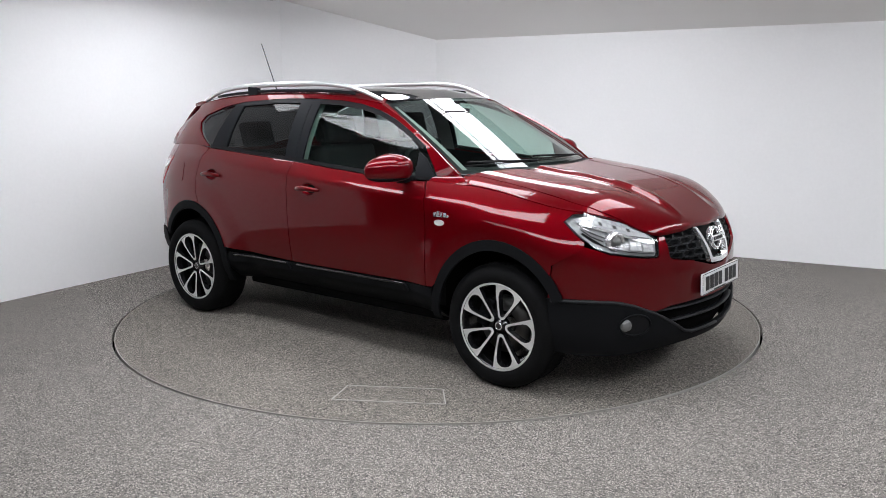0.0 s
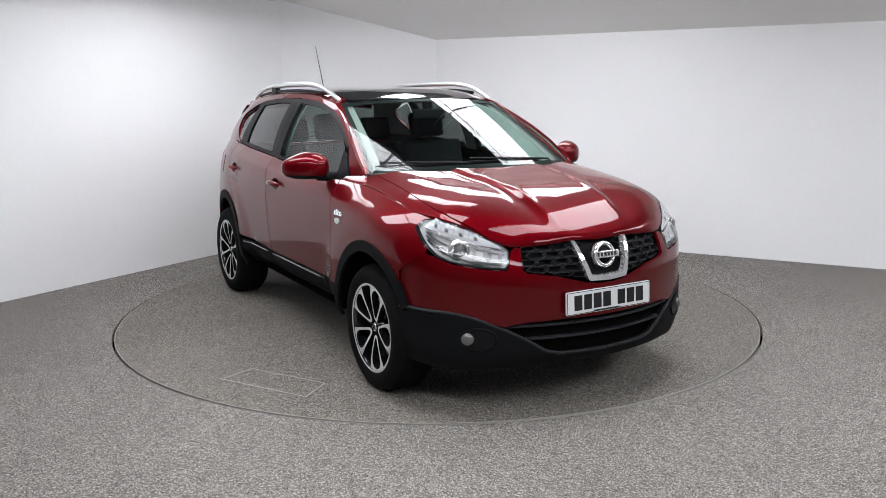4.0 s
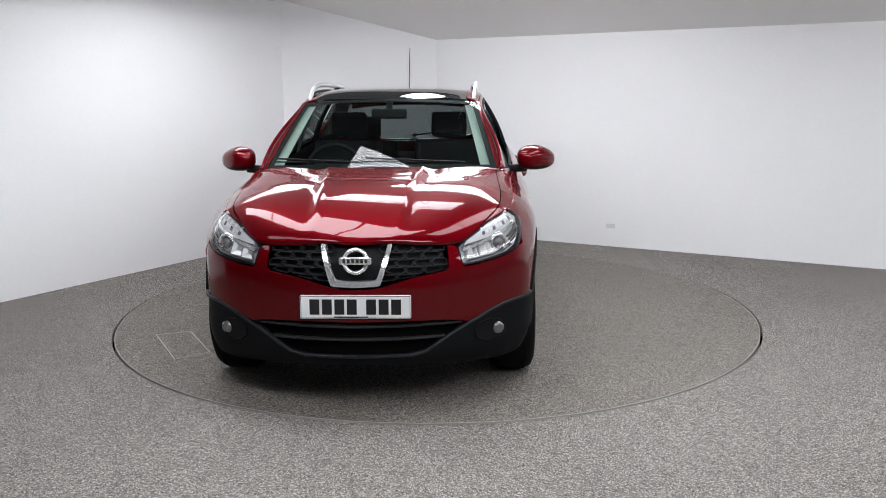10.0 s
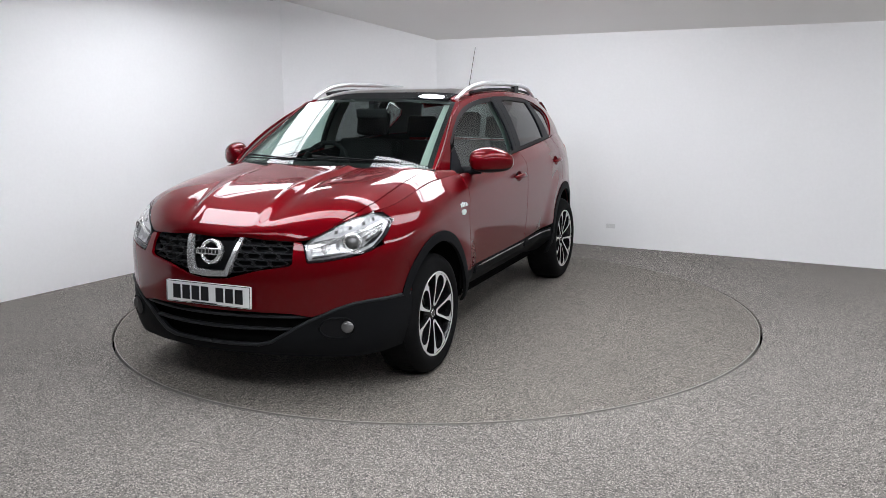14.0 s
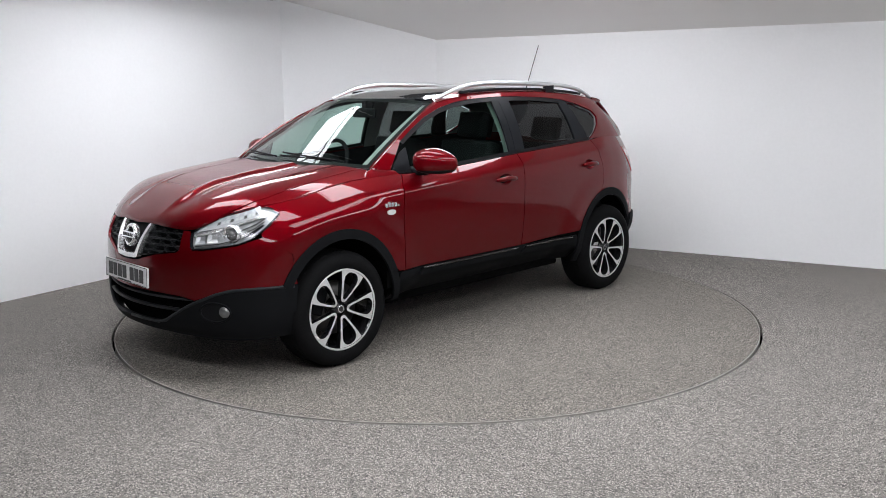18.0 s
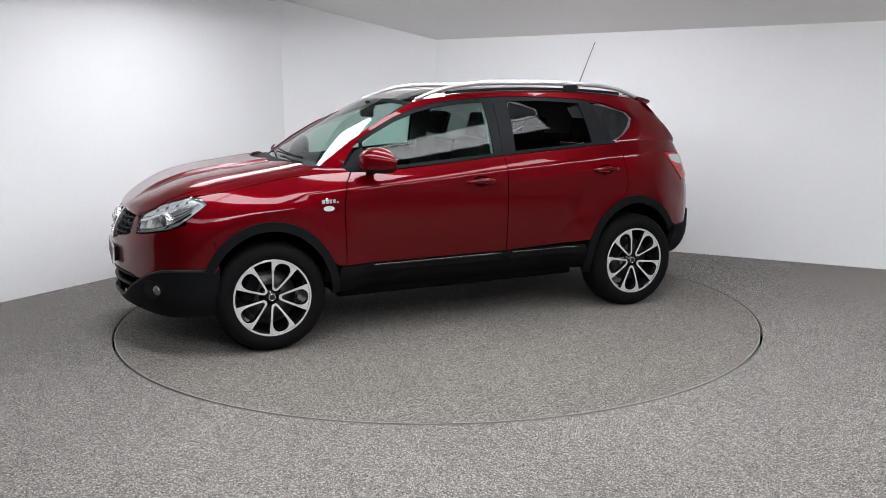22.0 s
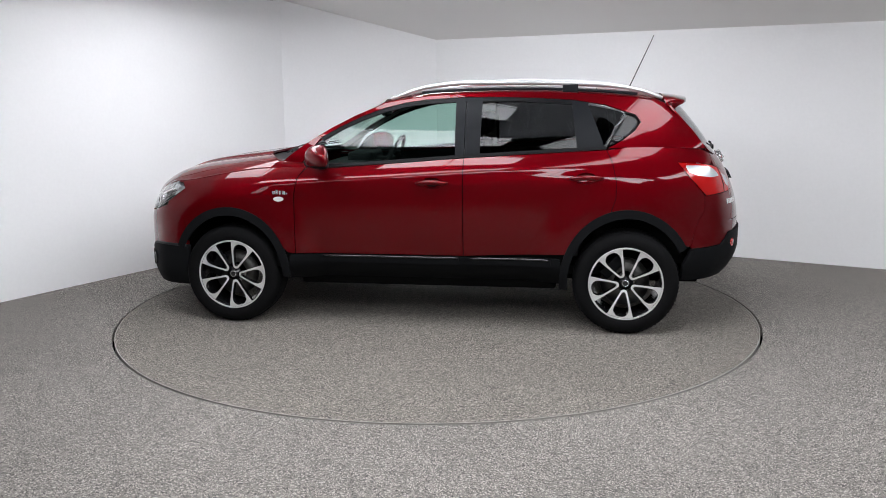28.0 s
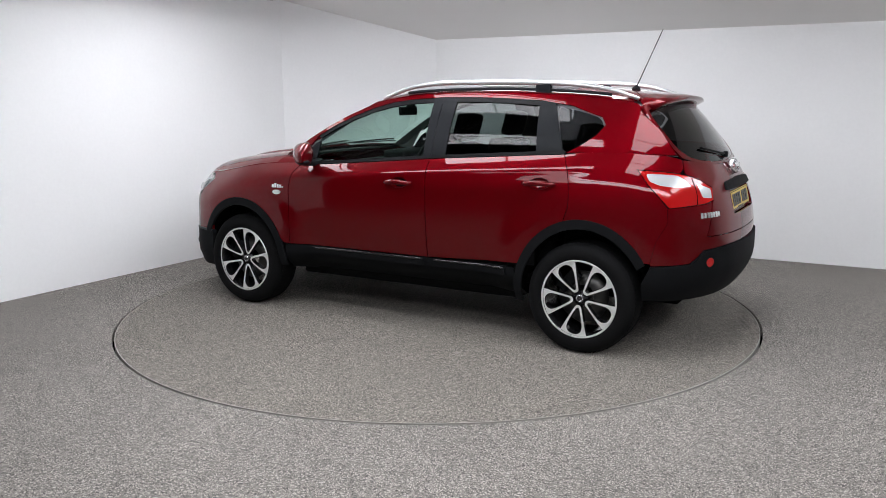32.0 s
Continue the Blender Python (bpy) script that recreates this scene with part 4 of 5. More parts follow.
# pillars, glass and window surrounds on the sides
TOPLINE = [(0.80, 1.20), (0.60, 1.315), (0.40, 1.410), (0.20, 1.468), (0.0, 1.494), (-0.25, 1.508), (-0.60, 1.508), (-0.95, 1.486), (-1.15, 1.455), (-1.30, 1.412)]


def line_z(x):
    return float(np.interp(-x, [-p[0] for p in TOPLINE], [p[1] for p in TOPLINE]))


# the red rail over the doors, from the foot of the windscreen pillar to the tail
A_FRONT = [(0.985, 1.090), (0.93, 1.135), (0.80, 1.225), (0.65, 1.315), (0.50, 1.392), (0.36, 1.450), (0.28, 1.478)]
rail = A_FRONT + [(x, ROOF_Z(x) - 0.004) for x in (0.20, 0.0, -0.25, -0.5, -0.75, -1.0, -1.2, -1.4, -1.52)]
rail += [(-1.58, 1.43), (-1.70, 1.30), (-1.79, BELT_Z(-1.79) - 0.002), (-1.60, BELT_Z(-1.60) - 0.002), (-1.45, BELT_Z(-1.45) - 0.002), (-1.30, BELT_Z(-1.30) - 0.001), (-1.172, 1.188), (-1.26, 1.235), (-1.34, 1.295), (-1.378, 1.350), (-1.345, 1.395), (-1.25, 1.425)]
rail += [(x, line_z(x) + 0.004) for x in (-1.15, -0.95, -0.75, -0.5, -0.25, 0.0, 0.15, 0.30, 0.45, 0.60, 0.72)] + [(0.80, 1.150), (0.845, 1.085), (0.91, 1.085)]
both("side_rail", rail, upper, PAINT, car, "red windscreen pillar and roof rail panel", step=0.04)


def front_glass(x, z, out=0.0):
    """The front door's glass, gently curved."""
    a, b = x - 0.2, z - 1.3
    return (x, 0.6808 - 0.4266 * b - 0.0502 * a + 0.0883 * a * a - 0.2924 * b * b - 0.0445 * a * b + out, z)




def foot(x, t, out=0.0):
    """The web between the wing's top edge and the foot of the windscreen pillar."""
    a = Vector(low_x(x, PLAN[2](s_of_x(x)) - 0.003, out))
    b = Vector(upper(x, BELT_Z(x) + 0.016, out))
    return tuple(a + (b - a) * t + Vector((0, 0, 0.006 * math.sin(math.pi * t))))


both("pillar_foot", [(0.812, 0.0), (0.90, 0.0), (1.00, 0.0), (1.06, 0.0), (1.02, 0.6), (0.985, 1.0), (0.90, 1.0), (0.835, 1.0)], foot, PAINT, car, "red web at the foot of the windscreen pillar", step=0.03)
both("rail_lining", rail, lambda x, z, o=0.0: upper(x, z, o - 0.022), LININGS, car, "pale lining inside the roof rail", step=0.06, lip=0.0)
QY = upper(-1.1, 1.32)[1] - 0.024


def quarter(x, z, out=0.0):
    """The flat quarter glass."""
    return (x, QY - 0.640 * (z - 1.32) + 0.055 * (x + 1.1) + out, z)


both("front_window", fillet([(0.70, 1.075), (0.60, 1.085), (0.25, 1.098), (-0.205, 1.135), (-0.195, line_z(-0.195) - 0.02), (0.0, line_z(0.0) - 0.018), (0.2, line_z(0.2) - 0.018), (0.4, line_z(0.4) - 0.02), (0.58, 1.300), (0.69, 1.225)], 0.02), front_glass, SIDE_GLASS, car, "green-tinted front side glass", lip=0.0, step=0.025)
both("rear_window", fillet([(-0.355, 1.146), (-0.70, 1.165), (-0.985, 1.182), (-0.945, line_z(-0.95) - 0.02), (-0.60, line_z(-0.6) - 0.018), (-0.36, line_z(-0.36) - 0.018)], 0.015), lambda x, z, o=0.0: upper(x, z, o - 0.012), DARK_GLASS, car, "smoked rear side glass", lip=0.0, step=0.025)
both("quarter_window", fillet([(-1.148, 1.196), (-1.24, 1.232), (-1.32, 1.292), (-1.362, 1.350), (-1.325, 1.390), (-1.20, 1.425), (-1.045, 1.458)], 0.02), quarter, DARK_GLASS, car, "smoked quarter glass", lip=0.0)
both("door_pillar", [(-0.200, 1.128), (-0.258, 1.136), (-0.258, line_z(-0.25)), (-0.19, line_z(-0.19))], lambda x, z, o=0.0: upper(x, z, o - 0.003), PILLAR, car, "satin black door pillar")
both("door_pillar", [(-0.262, 1.137), (-0.36, 1.145), (-0.365, line_z(-0.36)), (-0.262, line_z(-0.26))], lambda x, z, o=0.0: upper(x, z, o - 0.003), PILLAR, car, "satin black door pillar")
both("rear_pillar", [(-0.98, 1.180), (-1.165, 1.190), (-1.150, 1.200), (-1.045, 1.462), (-0.94, line_z(-0.94))], lambda x, z, o=0.0: upper(x, z, o - 0.003), PILLAR, car, "satin black rear pillar")
both("mirror_corner", [(0.835, 1.082), (0.70, 1.074), (0.69, 1.215), (0.745, 1.185)], lambda x, z, o=0.0: upper(x, z, o - 0.002), PILLAR, car, "black mirror corner panel")
seal = [(0.83, 1.062)] + [(x, BELT_Z(x) - 0.008) for x in (0.6, 0.4, 0.1, -0.2, -0.5, -0.8, -1.0, -1.16)]
seal_up = [(x, BELT_Z(x) + 0.012) for x in (-1.16, -1.0, -0.8, -0.5, -0.2, 0.1, 0.4, 0.6)] + [(0.83, 1.082)]
both("window_seal", seal + seal_up, lambda x, z, o=0.0: upper(x, z, o + 0.001), BLACK, car, "black window seal", step=0.05)
frame_top = [(x, line_z(x) + 0.003) for x in (0.72, 0.6, 0.45, 0.3, 0.15, 0.0, -0.2, -0.4, -0.6, -0.8, -0.95, -1.05)]
frame_low = [(x, line_z(x) - 0.024) for x in (-1.04, -0.95, -0.8, -0.6, -0.4, -0.2, 0.0, 0.15, 0.3, 0.45, 0.6, 0.70)]
both("window_frame", frame_top + frame_low, lambda x, z, o=0.0: upper(x, z, o - 0.004), BLACK, car, "black window frame", step=0.04)

# windscreen and its frame
ws = [(y, 0.0) for y in np.linspace(-0.69, 0.69, 15)] + [(0.69 - 0.125 * t, t) for t in np.linspace(0.1, 0.99, 9)] + [(y, 0.99) for y in np.linspace(0.55, -0.55, 11)] + [(-0.69 + 0.125 * t, t) for t in np.linspace(0.99, 0.1, 9)]
panel("windscreen", ws, screen, SCREEN_GLASS, car, "clear windscreen with a dark border", step=0.04, lip=0.0)
band = [(y, 0.0) for y in np.linspace(-0.69, 0.69, 15)] + [(y, 0.055 - 0.01 * abs(y)) for y in np.linspace(0.68, -0.68, 15)]
panel("screen_border", band, lambda y, t, o=0.0: screen(y, t, o - 0.004), BLACK, car, step=0.08, lip=0.0)
band = [(y, 0.945) for y in np.linspace(-0.55, 0.55, 11)] + [(y, 0.99) for y in np.linspace(0.55, -0.55, 11)]
panel("screen_border", band, lambda y, t, o=0.0: screen(y, t, o - 0.004), BLACK, car, step=0.08, lip=0.0)
for side in (1, -1):
    edge = [(0.692 - 0.125 * t, t) for t in np.linspace(0.0, 1.0, 10)] + [(0.655 - 0.12 * t, t) for t in np.linspace(1.0, 0.0, 10)]
    panel("screen_border", edge, lambda y, t, o=0.0: screen(y, t, o - 0.003), BLACK, car, side=side, step=0.06, lip=0.0)
    gap = [(0.690 - 0.125 * t, t) for t in np.linspace(0.0, 1.0, 10)] + [(0.735 - 0.145 * t, t) for t in np.linspace(1.0, 0.0, 10)]
    panel("screen_pillar", gap, lambda y, t, o=0.0: screen(y, t, o + 0.002), PAINT, car, side=side, step=0.05)
cowl = [(1.25 - 0.225 * (y / 0.7) ** 2, y) for y in np.linspace(-0.70, 0.70, 15)] + [(1.04 - 0.10 * (y / 0.7) ** 2, y) for y in np.linspace(0.70, -0.70, 15)]
panel("cowl", cowl, lambda x, y, o=0.0: (x, y, 1.098 + o), BLACK, car, "black cowl below the windscreen", step=0.08)

# tailgate, rear glass, spoiler, rear bumper
SR = TOTAL
gate = [(4.785, 0.722), (4.852, 0.900), (4.874, 0.922), (4.892, 0.994), (4.782, 1.042), (4.700, 1.064), (4.660, 1.076), (4.658, 1.105), (4.665, 1.150), (4.80, 1.140), (5.1, 1.108), (TOTAL - 0.02, 1.100)]
gate_all = gate + [(2 * SR - s, z) for s, z in gate[::-1]]
RECESS = fillet([(TOTAL - 0.285, 0.818), (TOTAL + 0.285, 0.818), (TOTAL + 0.27, 0.958), (TOTAL - 0.27, 0.958)], 0.02)
panel("tailgate", gate_all, lower, PAINT, car, "red tailgate with a plate recess", step=0.045, holes=[RECESS])
panel("plate_recess", RECESS, lambda s, z, o=0.0: lower(s, z, o - 0.034), PAINT, car, step=0.045, lip=-0.034)
BG = [(0.0, 1.116), (0.30, 1.127), (0.45, 1.146), (0.54, 1.168), (0.592, 1.210), (0.602, 1.25), (0.600, 1.33), (0.585, 1.40), (0.562, 1.432), (0.47, 1.450), (0.0, 1.458)]
panel("rear_glass", BG + [(-y, z) for y, z in BG[::-1]][1:-1], back_glass, DARK_GLASS, car, "smoked rear window", lip=0.0, step=0.06)
for side in (1, -1):
    ring = [(0.0, 1.102), (0.30, 1.110), (0.52, 1.140), (0.615, 1.165), (0.636, 1.21), (0.634, 1.26), (0.622, 1.33), (0.604, 1.41), (0.585, 1.455), (0.50, 1.470), (0.47, 1.452)]
    ring += [(y + 0.002, z) for y, z in BG[8:3:-1]] + [(0.54, 1.166), (0.45, 1.144), (0.30, 1.125), (0.0, 1.114)]
    panel("tailgate_frame", ring, lambda y, z, o=0.0: back_glass(y, z, o + 0.004), PAINT, car, side=side, step=0.04)
bm = bmesh.new()
pts = []
for k in range(15):
    y = -0.53 + 1.06 * k / 14
    q = 1 - (y / 0.53) ** 4 * 0.5
    zt = roof(-1.53, y)[2] + 0.004
    zr = 1.508 - 0.03 * (y / 0.5) ** 2
    xe = -1.60 - 0.085 * q - 0.02 * (1 - (y / 0.53) ** 2)
    pts.append([bm.verts.new(p) for p in ((-1.53, y, zt), (-1.60, y, (zt + zr) / 2 + 0.006), (xe, y, zr), (xe - 0.006, y, zr - 0.014), (xe + 0.03, y, zr - 0.032), (-1.57, y, zr - 0.07))])
for a, b in zip(pts, pts[1:]):
    for i in range(5):
        bm.faces.new((a[i], b[i], b[i + 1], a[i + 1]))
bm.faces.new(pts[0])
bm.faces.new(pts[-1][::-1])
bmesh.ops.recalc_face_normals(bm, faces=bm.faces)
part("spoiler", bm, PAINT, car, "red roof spoiler")
RB_TOP = [(4.442, 0.572), (4.472, 0.70), (4.530, 0.80), (4.530, 0.888), (4.652, 0.897), (4.781, 0.904), (4.846, 0.912), (4.780, 0.718), (4.98, 0.716), (SR, 0.716)]
RB_LOW = [(SR, 0.655), (5.0, 0.656), (4.76, 0.645), (4.715, 0.605), (4.668, 0.572), (4.446, 0.560)]
rb = RB_TOP + [(2 * SR - s, z) for s, z in RB_TOP[-2::-1]] + [(2 * SR - s, z) for s, z in RB_LOW[::-1]] + RB_LOW[1:]
panel("rear_bumper", rb, lower, PAINT, car, "red upper rear bumper", step=0.045)
RC = [(s, z - 0.005) for s, z in RB_LOW[::-1]]
bottom = [(s_of_x(-1.66), 0.345), (s_of_y(0.6, True), 0.345), (SR, 0.345)]
rc = [(s_of_x(-1.655), 0.45)] + RC + [(2 * SR - s, z) for s, z in RC[-2::-1]] + [(2 * SR - s_of_x(-1.655), 0.45)] + [(2 * SR - s, z) for s, z in bottom] + bottom[-2::-1]
panel("rear_bumper_guard", rc, lambda s, z, o=0.0: lower(s, z, o + 0.012), PLASTIC, car, "dark grey textured rear bumper", step=0.045, lip=0.04)
for side in (1, -1):
    c = 4.803
    panel("rear_reflector", [(c + 0.028 * math.cos(a), 0.572 + 0.026 * math.sin(a)) for a in [radians(20 * i) for i in range(18)]], lambda s, z, o=0.0: lower(s, z, o + 0.0145), RED_LENS, car, "red bumper reflector", side=side, step=0.02)
plate("rear_number_plate", pose(-2.026, 0, 0.887, 0, 12, 0) @ pose(0, 0, 0, 0, 0, -90), YELLOW, "yellow number plate with dark bars")
TH = [(5.06, 0.962), (5.09, 1.005), (TOTAL - 0.01, 1.018)]
panel("tailgate_handle", fillet(TH + [(2 * TOTAL - s, z) for s, z in TH[::-1]], 0.01), lambda s, z, o=0.0: lower(s, z, o + 0.016), PLASTIC, car, "dark grey handle strip above the plate", lip=0.02)

# tail lamps: a clear upper half over a red lower half
for side in (1, -1):
    lamp = new("tail_lamp")
    lamp.parent = car
    tagged(lamp, label="tail lamp with a clear upper and red lower lens")
    whole = [(4.360, 1.100), (4.438, 1.094), (4.530, 1.088), (4.615, 1.077), (4.700, 1.058), (4.779, 1.036), (4.884, 0.990), (4.866, 0.923), (4.781, 0.910), (4.652, 0.903), (4.538, 0.893), (4.495, 0.940), (4.431, 1.009)]
    clear = [fillet([(4.404, 1.082), (4.500, 1.079), (4.593, 1.071), (4.652, 1.045), (4.690, 1.008), (4.584, 1.004), (4.486, 1.017), (4.424, 1.040)], 0.014),
             fillet([(4.732, 1.026), (4.868, 0.984), (4.855, 0.934), (4.766, 0.942), (4.752, 0.978)], 0.012)]
    panel("red_lens", whole, lambda s, z, o=0.0: lower(s, z, o + 0.004), RED_LENS, lamp, "red lens", side=side, step=0.03, holes=clear)
    for white in clear:
        panel("clear_lens", white, lambda s, z, o=0.0: lower(s, z, o + 0.003), CLEAR_LENS, lamp, "clear lens", side=side, step=0.03, lip=0.0)
    seam = [Vector(lower(s, z, 0.006)) * Vector((1, side, 1)) for s, z in ((4.702, 1.056), (4.716, 1.00), (4.722, 0.95), (4.712, 0.908))]
    part("lens_seam", tube(seam, 0.002, 6), LINER, lamp)

# door handles and their recesses
for side in (1, -1):
    for nm, (hx, hz) in HANDLES.items():
        door = DOORS[nm, side]
        pts = []
        for k in range(11):
            t = k / 10
            x = hx + 0.105 - 0.21 * t
            lift = 0.010 + 0.026 * math.sin(math.pi * t) ** 0.6
            p = low_x(x, hz + 0.002 - 0.004 * math.cos(2 * math.pi * t), lift)
            pts.append(Vector(p) * Vector((1, side, 1)))
        part("handle", tube(pts, lambda t: 0.008 + 0.009 * math.sin(math.pi * t) ** 0.5, 12, flat=0.75), PAINT, door)

# plain bright emblem on the tailgate
mark = new("tailgate_emblem")
mark.parent = car
mark.matrix_basis = pose(-1.985, 0, 1.085, 0, 20, 0) @ pose(0, 0, 0, 0, 0, -90)
tagged(mark, label="round chrome emblem with a plain crossbar")
part("emblem_ring", lathe([(0.034, -0.004), (0.037, -0.012), (0.042, -0.014), (0.048, -0.010), (0.050, 0.02)], 32), CHROME, mark)
part("emblem_bar", prism(fillet([(-0.060, -0.012), (0.060, -0.012), (0.060, 0.012), (-0.060, 0.012)], 0.005), 0.02, 0.002, pose(0, -0.018, 0)), CHROME, mark)

# fuel flap outline on the right side only
panel("fuel_flap", fillet([(-1.40, 1.075), (-1.53, 1.065), (-1.53, 0.935), (-1.40, 0.94)], 0.02), lambda x, z, o=0.0: low_x(x, z, o + 0.003), PAINT, car, "red fuel filler flap", side=-1, lip=0.006)

# badges on the wings: a plain pale oval and small bright bars
for side in (1, -1):
    oval = [(0.968 + 0.034 * math.cos(a), 0.857 + 0.016 * math.sin(a)) for a in [radians(20 * i) for i in range(18)]]
    panel("wing_repeater", oval, lambda x, z, o=0.0: low_x(x, z, o + 0.006), AMBER, car, "clear oval side repeater", side=side, step=0.03)
    for k, (w, h) in enumerate(((0.018, 0.022), (0.018, 0.030), (0.016, 0.024), (0.018, 0.022), (0.012, 0.012))):
        x0 = 0.925 + k * 0.023
        x0 = x0 if side < 0 else 1.925 - x0 - w + 0.01
        panel("wing_badge", [(x0, 0.888), (x0 + w, 0.888), (x0 + w, 0.888 + h), (x0, 0.888 + h)], lambda x, z, o=0.0: low_x(x, z, o + 0.004), CHROME, car, "small bright badge stroke", side=side, step=0.05, lip=0.006)
for k in range(7):
    s0 = 4.735 + k * 0.0255
    panel("tailgate_badge", [(s0, 0.828), (s0 + 0.018, 0.828), (s0 + 0.018, 0.858), (s0, 0.858)], lambda s, z, o=0.0: lower(s, z, o + 0.004), CHROME, car, "small bright badge stroke", step=0.05, lip=0.006)

# door mirrors
for side in (1, -1):
    mir = new("door_mirror")
    mir.parent = car
    tagged(mir, label="red door mirror on a black foot")
    mir.matrix_basis = pose(0.645, side * 0.945, 1.132)
    bm = bmesh.new()
    bmesh.ops.create_uvsphere(bm, u_segments=28, v_segments=18, radius=1.0)
    for v in bm.verts:
        x, y, z = v.co
        back = -0.045 if x < 0 else 0.115
        outward = y * side
        zz = 0.084 * (1.0 - 0.22 * max(0.0, outward))
        v.co = (x * abs(back) * (1 - 0.30 * max(0, outward)) - 0.052 * outward, y * 0.122, math.copysign(abs(z) ** 0.72, z) * zz - 0.008 * outward)
    bmesh.ops.bisect_plane(bm, geom=bm.verts[:] + bm.edges[:] + bm.faces[:], plane_co=(0, 0, -0.045), plane_no=(0, 0, 1), clear_inner=True)
    part("mirror_shell", bm, PAINT, mir)
    bm = bmesh.new()
    bmesh.ops.create_uvsphere(bm, u_segments=24, v_segments=14, radius=1.0)
    for v in bm.verts:
        x, y, z = v.co
        v.co = (x * (0.040 if x < 0 else 0.10) * 0.95 - 0.052 * y * side, y * 0.104, -0.042 + z * 0.030)
    part("mirror_base", bm, PILLAR, mir, "black mirror underside")
    part("mirror_glass", prism(fillet([(-0.070, -0.040), (0.070, -0.042), (0.072, 0.042), (-0.070, 0.044)], 0.03), 0.004, 0.0, pose(-0.030, 0, 0.005, 0, 0, -90 + side * 20)), CHROME, mir, "mirror glass")
    foot = [(0.03, -side * 0.20, -0.060), (0.03, -side * 0.14, -0.062), (0.03, -side * 0.06, -0.055)]
    part("mirror_foot", tube(foot, 0.026, 10), PILLAR, mir, "black mirror foot")

# roof rails on their feet
for side in (1, -1):
    rl = new("roof_rail")
    rl.parent = car
    tagged(rl, label="satin aluminium roof rail")
    keys = spline([(0.26, 1.500), (0.16, 1.538), (0.02, 1.577), (-0.14, 1.597), (-0.5, 1.604), (-0.88, 1.598), (-1.2, 1.578), (-1.38, 1.545), (-1.52, 1.497)])
    pts = [(x, side * (ROOF_Y(x) - 0.035), keys(x)) for x in np.linspace(0.26, -1.52, 40)]
    part("rail_bar", tube(pts, lambda t: 0.012 + 0.006 * math.sin(math.pi * min(t, 1)) , 10, flat=1.1), SATIN, rl)
    for fx in (-0.93,):
        bm = box(bmesh.new(), fx - 0.05, fx + 0.05, side * (ROOF_Y(fx) - 0.035) - 0.016, side * (ROOF_Y(fx) - 0.035) + 0.016, ROOF_Z(fx) - 0.02, keys(fx) - 0.006, 0.006)
        part("rail_foot", bm, PILLAR, rl, "black rail foot")
    low_pts = [(x, side * (ROOF_Y(x) - 0.035), max(roof(x, ROOF_Y(x) - 0.035)[2] + 0.012, keys(x) - 0.045)) for x in np.linspace(0.05, -1.36, 24)]
    part("rail_base", tube(low_pts, 0.010, 8), PILLAR, rl, "dark rail base strip")

# aerial
ant = new("aerial")
ant.parent = car
part("aerial_foot", lathe([(0.030, 0.0), (0.026, 0.018), (0.012, 0.030), (0.008, 0.034)], 20, True), BLACK, ant)
ant.children[0].matrix_basis = pose(-1.34, 0, 1.545, 90, 0, 0)
part("aerial_whip", tube([(-1.345, 0, 1.575), (-1.37, 0, 1.63), (-1.50, 0, 1.923)], lambda t: 0.0042 - 0.0018 * t, 8), BLACK, ant)

# wipers
for y0, y1 in ((0.50, -0.08), (-0.10, -0.62)):
    w = new("wiper")
    w.parent = car
    tagged(w, label="black windscreen wiper")
    arm = [Vector(screen(y0 + (y1 - y0) * t, 0.015 + 0.055 * t * 1.0, 0.034)) for t in np.linspace(0, 1, 8)]
    part("wiper_arm", tube(arm, 0.0055, 8), BLACK, w)
    blade = [Vector(screen(y0 - 0.0 + (y1 - y0) * t, 0.03 + 0.02 * t, 0.022)) for t in np.linspace(0.15, 1.05, 10)]
    part("wiper_blade", tube(blade, 0.0045, 6), BLACK, w)
w = new("rear_wiper")
w.parent = car
tagged(w, label="black rear wiper")
part("wiper_blade", tube([Vector(back_glass(y, 1.150 + 0.16 * abs(y), 0.014)) for y in np.linspace(-0.02, 0.36, 8)], 0.007, 6), BLACK, w)
bm = lathe([(0.014, -0.012), (0.020, 0.0), (0.018, 0.02)], 16, True)
bmesh.ops.transform(bm, matrix=pose(-1.918, 0.0, 1.150, 0, 0, 90), verts=bm.verts)
part("wiper_hub", bm, BLACK, w)

# wheels


